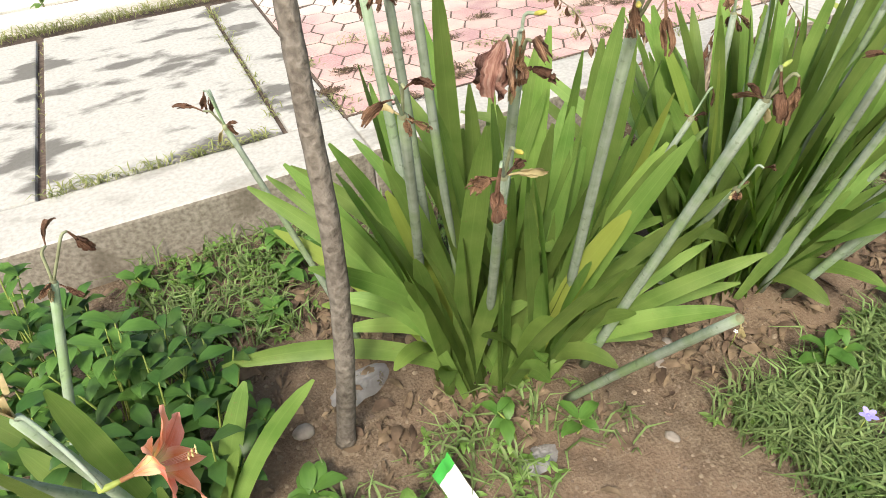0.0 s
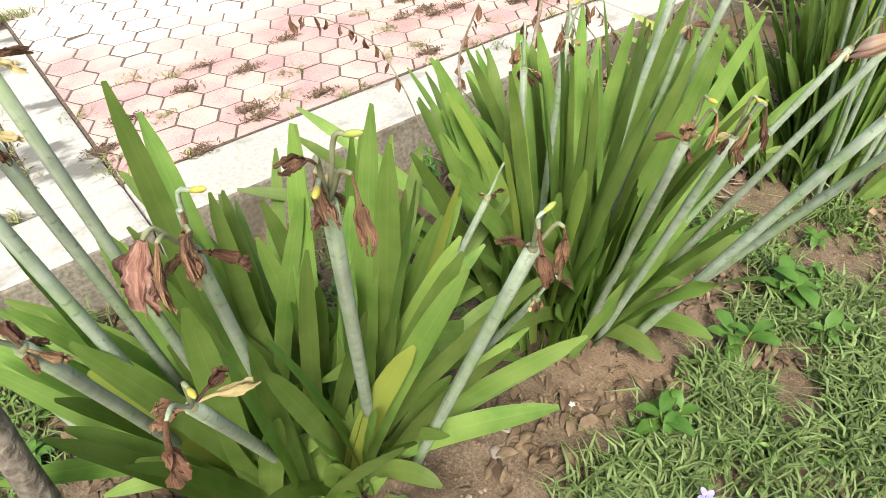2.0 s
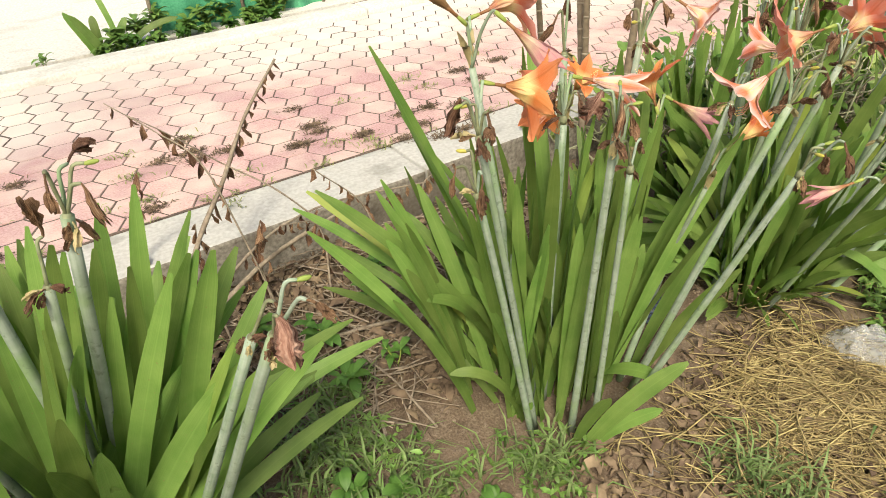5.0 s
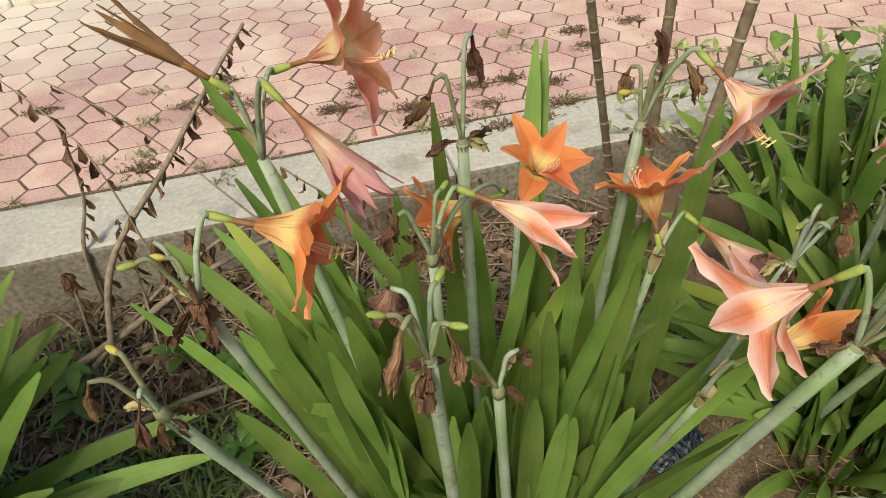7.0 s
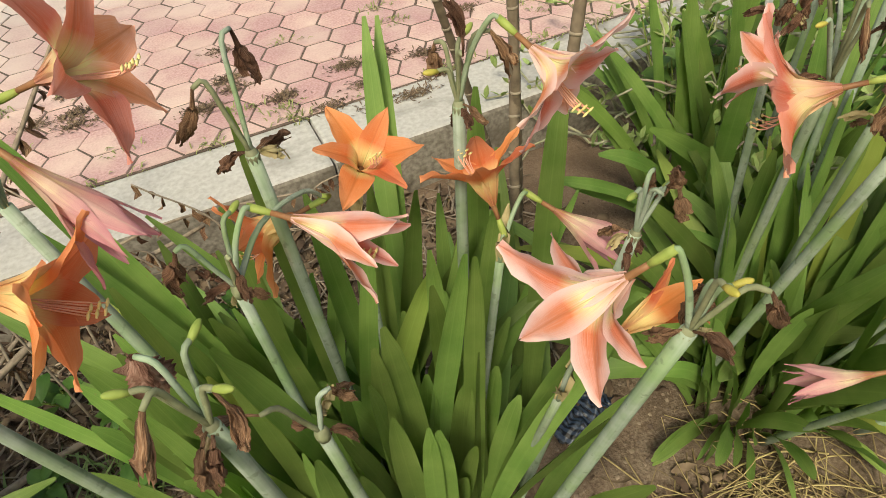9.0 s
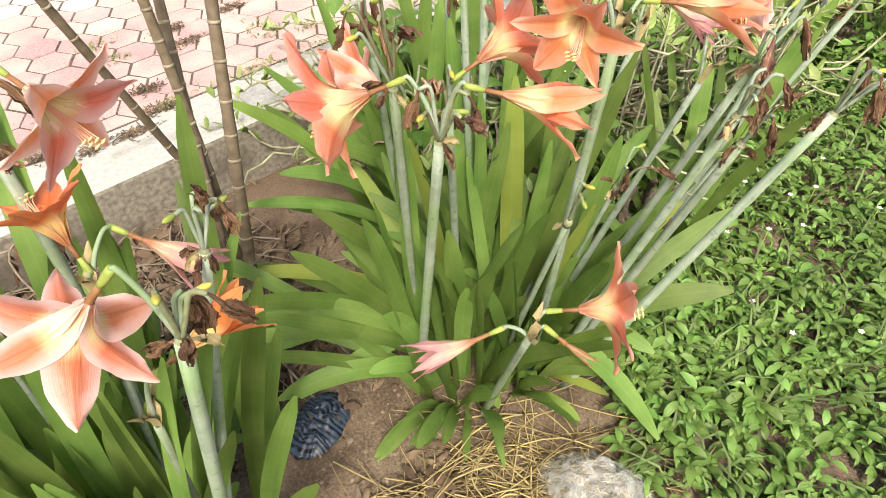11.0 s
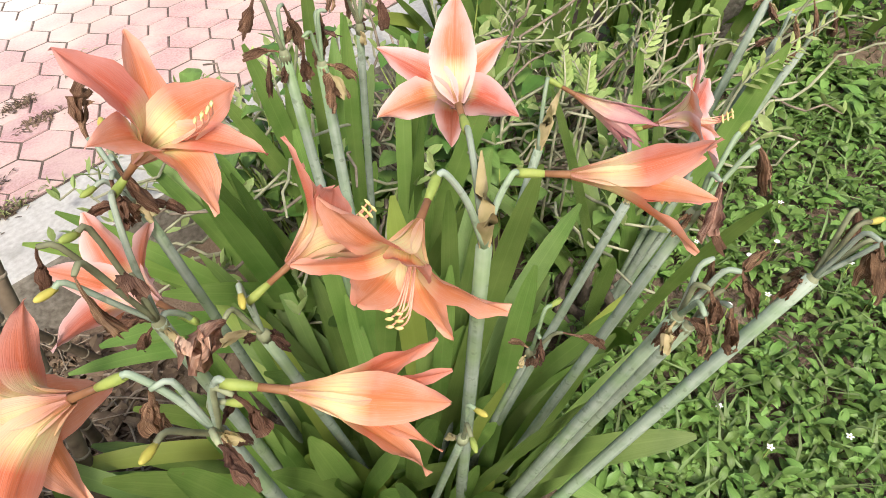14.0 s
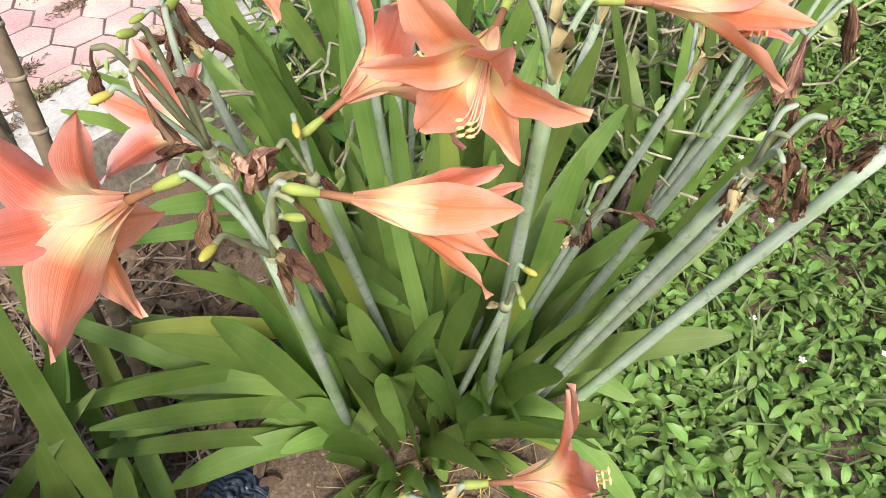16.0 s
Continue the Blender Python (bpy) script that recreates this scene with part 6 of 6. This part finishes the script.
def striped_material():
    m, n, l, b = material("striped_plastic", 0.3, 0.5)
    uv = n.new("ShaderNodeUVMap").outputs["UV"]
    w = n.new("ShaderNodeTexWave")
    w.inputs["Scale"].default_value, w.inputs["Distortion"].default_value = 4.5, 2.0
    l.new(uv, w.inputs["Vector"])
    c = ramp(n, l, w.outputs["Fac"], [(0.35, (0.008, 0.01, 0.016)), (0.6, (0.05, 0.08, 0.14))])
    c = mix(n, l, ramp(n, l, noise_node(n, l, 60, 4), [(0.5, (0, 0, 0)), (0.75, (0.6, 0.6, 0.6))]), c, (0.16, 0.2, 0.26))
    l.new(c, b.inputs["Base Color"])
    bump(n, l, b, noise_node(n, l, 40, 4), 0.6, 0.01)
    return m


for x, y, q, turn in ((1.62, -1.46, 0.028, 0.4), (1.575, -1.54, 0.022, 1.2), (1.505, -1.555, 0.022, -0.5), (1.53, -1.47, 0.018, 0.9)):
    crumpled_bag("paper_scrap", x, y, q, q * 0.62, q * 0.4, turn, PAPER, int(x * 1000), "torn crumpled scrap of white paper among dead leaves", "paper scrap")
crumpled_bag("striped_bag", 1.985, -0.845, 0.085, 0.06, 0.032, 0.4, striped_material(), 8, "crumpled blue and black striped plastic bag", "plastic bag")


def wrapper(x, y, turn, size, green, label, up=0.0):
    th = thing("wrapper", soil(x, y, 0.004), label, "wrapper", "litter")
    n = 6
    for name, a, b, mat in (("film", 0.0, 0.8, WHITE), ("stripe", 0.8, 1.0, GREENPRINT if green else GREYFILM)):
        v, f, uv = [], [], []
        for j in range(n + 1):
            for i in range(n + 1):
                u, w = i / n - 0.5, a + (b - a) * j / n
                px, py = u * size * 0.7, (w - 0.5) * size
                z = 0.008 + 0.01 * noise.noise((u * 5, w * 4, x)) + up * w
                c, d = math.cos(turn), math.sin(turn)
                v.append(Vector((px * c - py * d, px * d + py * c, z)))
                uv.append((i / n, j / n))
        m = n + 1
        f = [(j * m + i, j * m + i + 1, (j + 1) * m + i + 1, (j + 1) * m + i) for j in range(n) for i in range(n)]
        part(name, mesh_of(name, v, f, mat, uv), th)


GREENPRINT = plain_material("green_print", (0.05, 0.4, 0.06), (0.08, 0.5, 0.1), 0.35, 60, 0.1)
wrapper(-0.60, -1.13, 0.55, 0.08, True, "white snack wrapper with a green edge", 0.12)
wrapper(0.65, -1.21, 0.7, 0.03, False, "small crumpled white and grey wrapper")
wrapper(1.8, -1.38, 1.2, 0.035, False, "small crumpled white and grey wrapper")
wrapper(1.72, -0.98, 0.3, 0.05, False, "small crumpled white and grey wrapper")


def pebble(x, y, s, seed, label="rounded grey-brown stone half in the soil"):
    bm = bmesh.new()
    bmesh.ops.create_icosphere(bm, subdivisions=2, radius=1)
    for v in bm.verts:
        v.co = Vector((v.co.x * s, v.co.y * s * 0.75, v.co.z * s * 0.45)) * (1 + 0.22 * noise.noise(v.co * 1.4 + Vector((seed, 0, 0))))
    me = bpy.data.meshes.new("stone")
    bm.to_mesh(me)
    bm.free()
    me.materials.append(STONE)
    me.polygons.foreach_set("use_smooth", [True] * len(me.polygons))
    ob = new("stone", me)
    ob.location, ob.rotation_euler = soil(x, y, s * 0.12), (0, 0, seed)
    tagged(ob, label, "stone", "stones in the bed")


for k, (x, y, s) in enumerate(((-0.835, -0.8, 0.028), (0.02, -1.02, 0.02), (-0.1, -1.2, 0.018), (0.98, -1.5, 0.05), (0.3, -1.2, 0.03), (1.0, -1.28, 0.018), (1.55, -1.25, 0.016), (-0.45, -1.25, 0.03), (0.08, -0.98, 0.022))):
    pebble(x, y, s, k)


# ---- joints, moss and grass on the paving ----
def paving_growth():
    r = random.Random(91)
    soup, moss = Soup(), Soup()

    def tuft(x, y, n, L, sp):
        for _ in range(n):
            a = r.uniform(0, 6.28)
            d = Vector((math.cos(a), math.sin(a), 0))
            b = Vector((x + r.gauss(0, sp), y + r.gauss(0, sp * 0.6), -0.004))
            k = L * r.uniform(0.5, 1.2)
            soup.add(*blade([b, b + d * k * 0.4 + Vector((0, 0, k * 0.5)), b + d * k + Vector((0, 0, k * 0.45))], [0.003, 0.0045, 0.0006], Vector((0, 0, 1)) - d * 0.3, 0.3, 0.0005))

    for x in np.arange(-1.3, -0.6, 0.03):
        tuft(x, 0.27, r.randint(5, 14), 0.05, 0.017)
    for y in np.arange(0.4, 1.7, 0.06):
        tuft(-0.545, y, r.randint(3, 12), 0.035, 0.014)
        tuft(-1.32, y, r.randint(0, 2), 0.02, 0.01)
    for x in np.arange(-3.0, -0.2, 0.025):
        tuft(x, 1.83, 13, 0.065, 0.035)
    for x in np.arange(-0.3, 2.6, 0.12):
        if r.random() < 0.55:
            tuft(x + r.uniform(-0.05, 0.05), 0.272, r.randint(5, 16), 0.03, 0.018)
    for _ in range(64):
        i, j = r.randrange(-3, 24), r.randrange(2, 13)
        x, y = X0 % 0.12 + 0.12 * i + 0.04, Y0 % (HEX * 1.732) + HEX * 0.866 * j
        if r.random() < 0.5:
            tuft(x, y, r.randint(14, 34), 0.03, 0.034)
        else:
            for _ in range(r.randint(90, 190)):
                p = Vector((x + r.gauss(0, 0.03), y + r.gauss(0, 0.016), 0.002))
                a = r.uniform(0, 6.28)
                d = Vector((math.cos(a), math.sin(a), r.uniform(0, 0.6)))
                moss.add(*blade([p, p + d * 0.008, p + d * 0.015], [0.001, 0.005, 0.0008], (0, 0, 1), 0.2, 0.0006))
    stuff("path_grass", soup, PATHGRASS, "short grass tufts growing in the paving joints", "grass")
    stuff("path_moss", moss, LITTER, "dry brown moss patches on the paving joints", "moss")


paving_growth()

# ---- variegated shoots over the bush ----
def shoot(a, b, seed):
    """A pale arching shoot with leaflets in pairs, rising from the bush."""
    a, b = Vector(a), Vector(b)
    root = Vector((a.x + (a.x - b.x) * 0.8, a.y + (a.y - b.y) * 0.5 + 0.05, bed_height(a.x, a.y)))
    th = thing("bush_shoot", root, "pale yellow-green variegated shoot with paired leaflets", "shoot", "variegated shoots")
    r = random.Random(seed)
    mid = root.lerp(a, 0.6) + Vector((0, 0, 0.04))
    path = smooth_path([Vector((0, 0, 0)), mid - root, a - root, b - root], 6)
    v, f, uv = tube(path, [0.004 - 0.0026 * i / len(path) for i in range(len(path))], 6)
    part("stem", mesh_of("stem", v, f, ZIGZAG, uv), th)
    line = (b - a).normalized()
    side = line.cross(Vector((0.2, -0.6, 0.8))).normalized()
    n = 7
    for k in range(n):
        p = a.lerp(b, k / (n - 1)) - root
        for q in (-1, 1):
            L = 0.034 * (1 - 0.45 * k / n) * r.uniform(0.85, 1.15)
            d = (side * q + line * 0.75 + Vector((0, 0, r.uniform(-0.1, 0.25)))).normalized()
            v, f, uv = blade([p, p + d * L * 0.3, p + d * L * 0.7, p + d * L], [0.003, L * 0.4, L * 0.34, 0.001], Vector((0, -0.5, 0.9)), 0.3, 0.001, r.uniform(-0.3, 0.3))
            part("leaflet", mesh_of("leaflet", v, f, SHOOT, uv), th)


SHOOT = leaf_material("variegated_leaflet", (0.26, 0.38, 0.08), (0.66, 0.72, 0.36), 0.5, 0.35, "Object", 5)
SHOOTS = [((3.197, -1.082, 0.369), (3.251, -1.178, 0.481)),
          ((3.163, -1.042, 0.263), (3.183, -0.992, 0.327)),
          ((3.07, -0.787, 0.301), (3.096, -0.763, 0.363)),
          ((2.677, -0.383, 0.374), (2.666, -0.349, 0.417)),
          ((2.508, -0.341, 0.289), (2.494, -0.305, 0.342)),
          ((3.113, -0.818, 0.266), (3.127, -0.768, 0.327)),
          ((3.163, -1.09, 0.371), (3.195, -1.148, 0.437)),
          ((3.238, -0.857, 0.309), (3.28, -0.869, 0.378)),
          ((3.082, -0.83, 0.297), (3.111, -0.815, 0.349))]
for k, (a, b) in enumerate(SHOOTS):
    shoot(a, b, 700 + k)

# ---- beyond the path ----
road = box_mesh("road", (-40, 2.34, -0.2), (40, 9.0, -0.012), YARD, 0.004)
tagged(new("road", road), "pale sunlit concrete yard beyond the path", "road", kind="structure")
for k in range(9):
    x = 1.2 + 0.13 * k
    sprig(x, 2.3 + 0.06 * (k % 3), 0.13 - 0.006 * k + 0.03 * (k % 3), 45, 0.075, 500 + k, "leafy green plant beyond the far curb", "leafy_plant", 0.55, COVER)
for k in range(8):
    sprig(1.12 + 0.14 * k, 2.22, 0.07 + 0.02 * (k % 2), 30, 0.065, 520 + k, "leafy green plant beyond the far curb", "leafy_plant", 0.6, WEED if k % 2 else COVER)
clump((1.15, 2.26), "lily clump with orange bloom beyond the far curb", (0.08, 0.04), 6, 12, 0.12, (0.15, 0.3))
for k in range(10):
    sprig(-1.9 + 0.3 * k, 2.24, 0.1, 10, 0.06, 540 + k, "leafy green plant beyond the far curb", "leafy_plant", 0.5, COVER)
NET = plain_material("green_net", (0.05, 0.3, 0.16), (0.12, 0.45, 0.26), 0.6, 80, 0.3)


def net():
    th = thing("net_fence", (2.0, 2.46, -0.02), "sagging green shade-net fence beyond the plants", "fence")
    n = 40
    v = [Vector((-0.55 + 1.1 * i / n, 0.03 * math.sin(i * 0.7) + 0.01 * math.sin(j * 2), 0.42 * j / 8 + 0.02 * math.sin(i * 0.3) * j / 8)) for j in range(9) for i in range(n + 1)]
    f = [(j * (n + 1) + i, j * (n + 1) + i + 1, (j + 1) * (n + 1) + i + 1, (j + 1) * (n + 1) + i) for j in range(8) for i in range(n)]
    part("netting", mesh_of("netting", v, f, NET), th)
    for x in (-0.55, 0.0, 0.55):
        w, g, uv = tube([Vector((x, 0, -0.02)), Vector((x, 0.004, 0.25)), Vector((x, 0, 0.5))], 0.012, 8)
        part("post", mesh_of("post", w, g, TWIG, uv), th)


net()
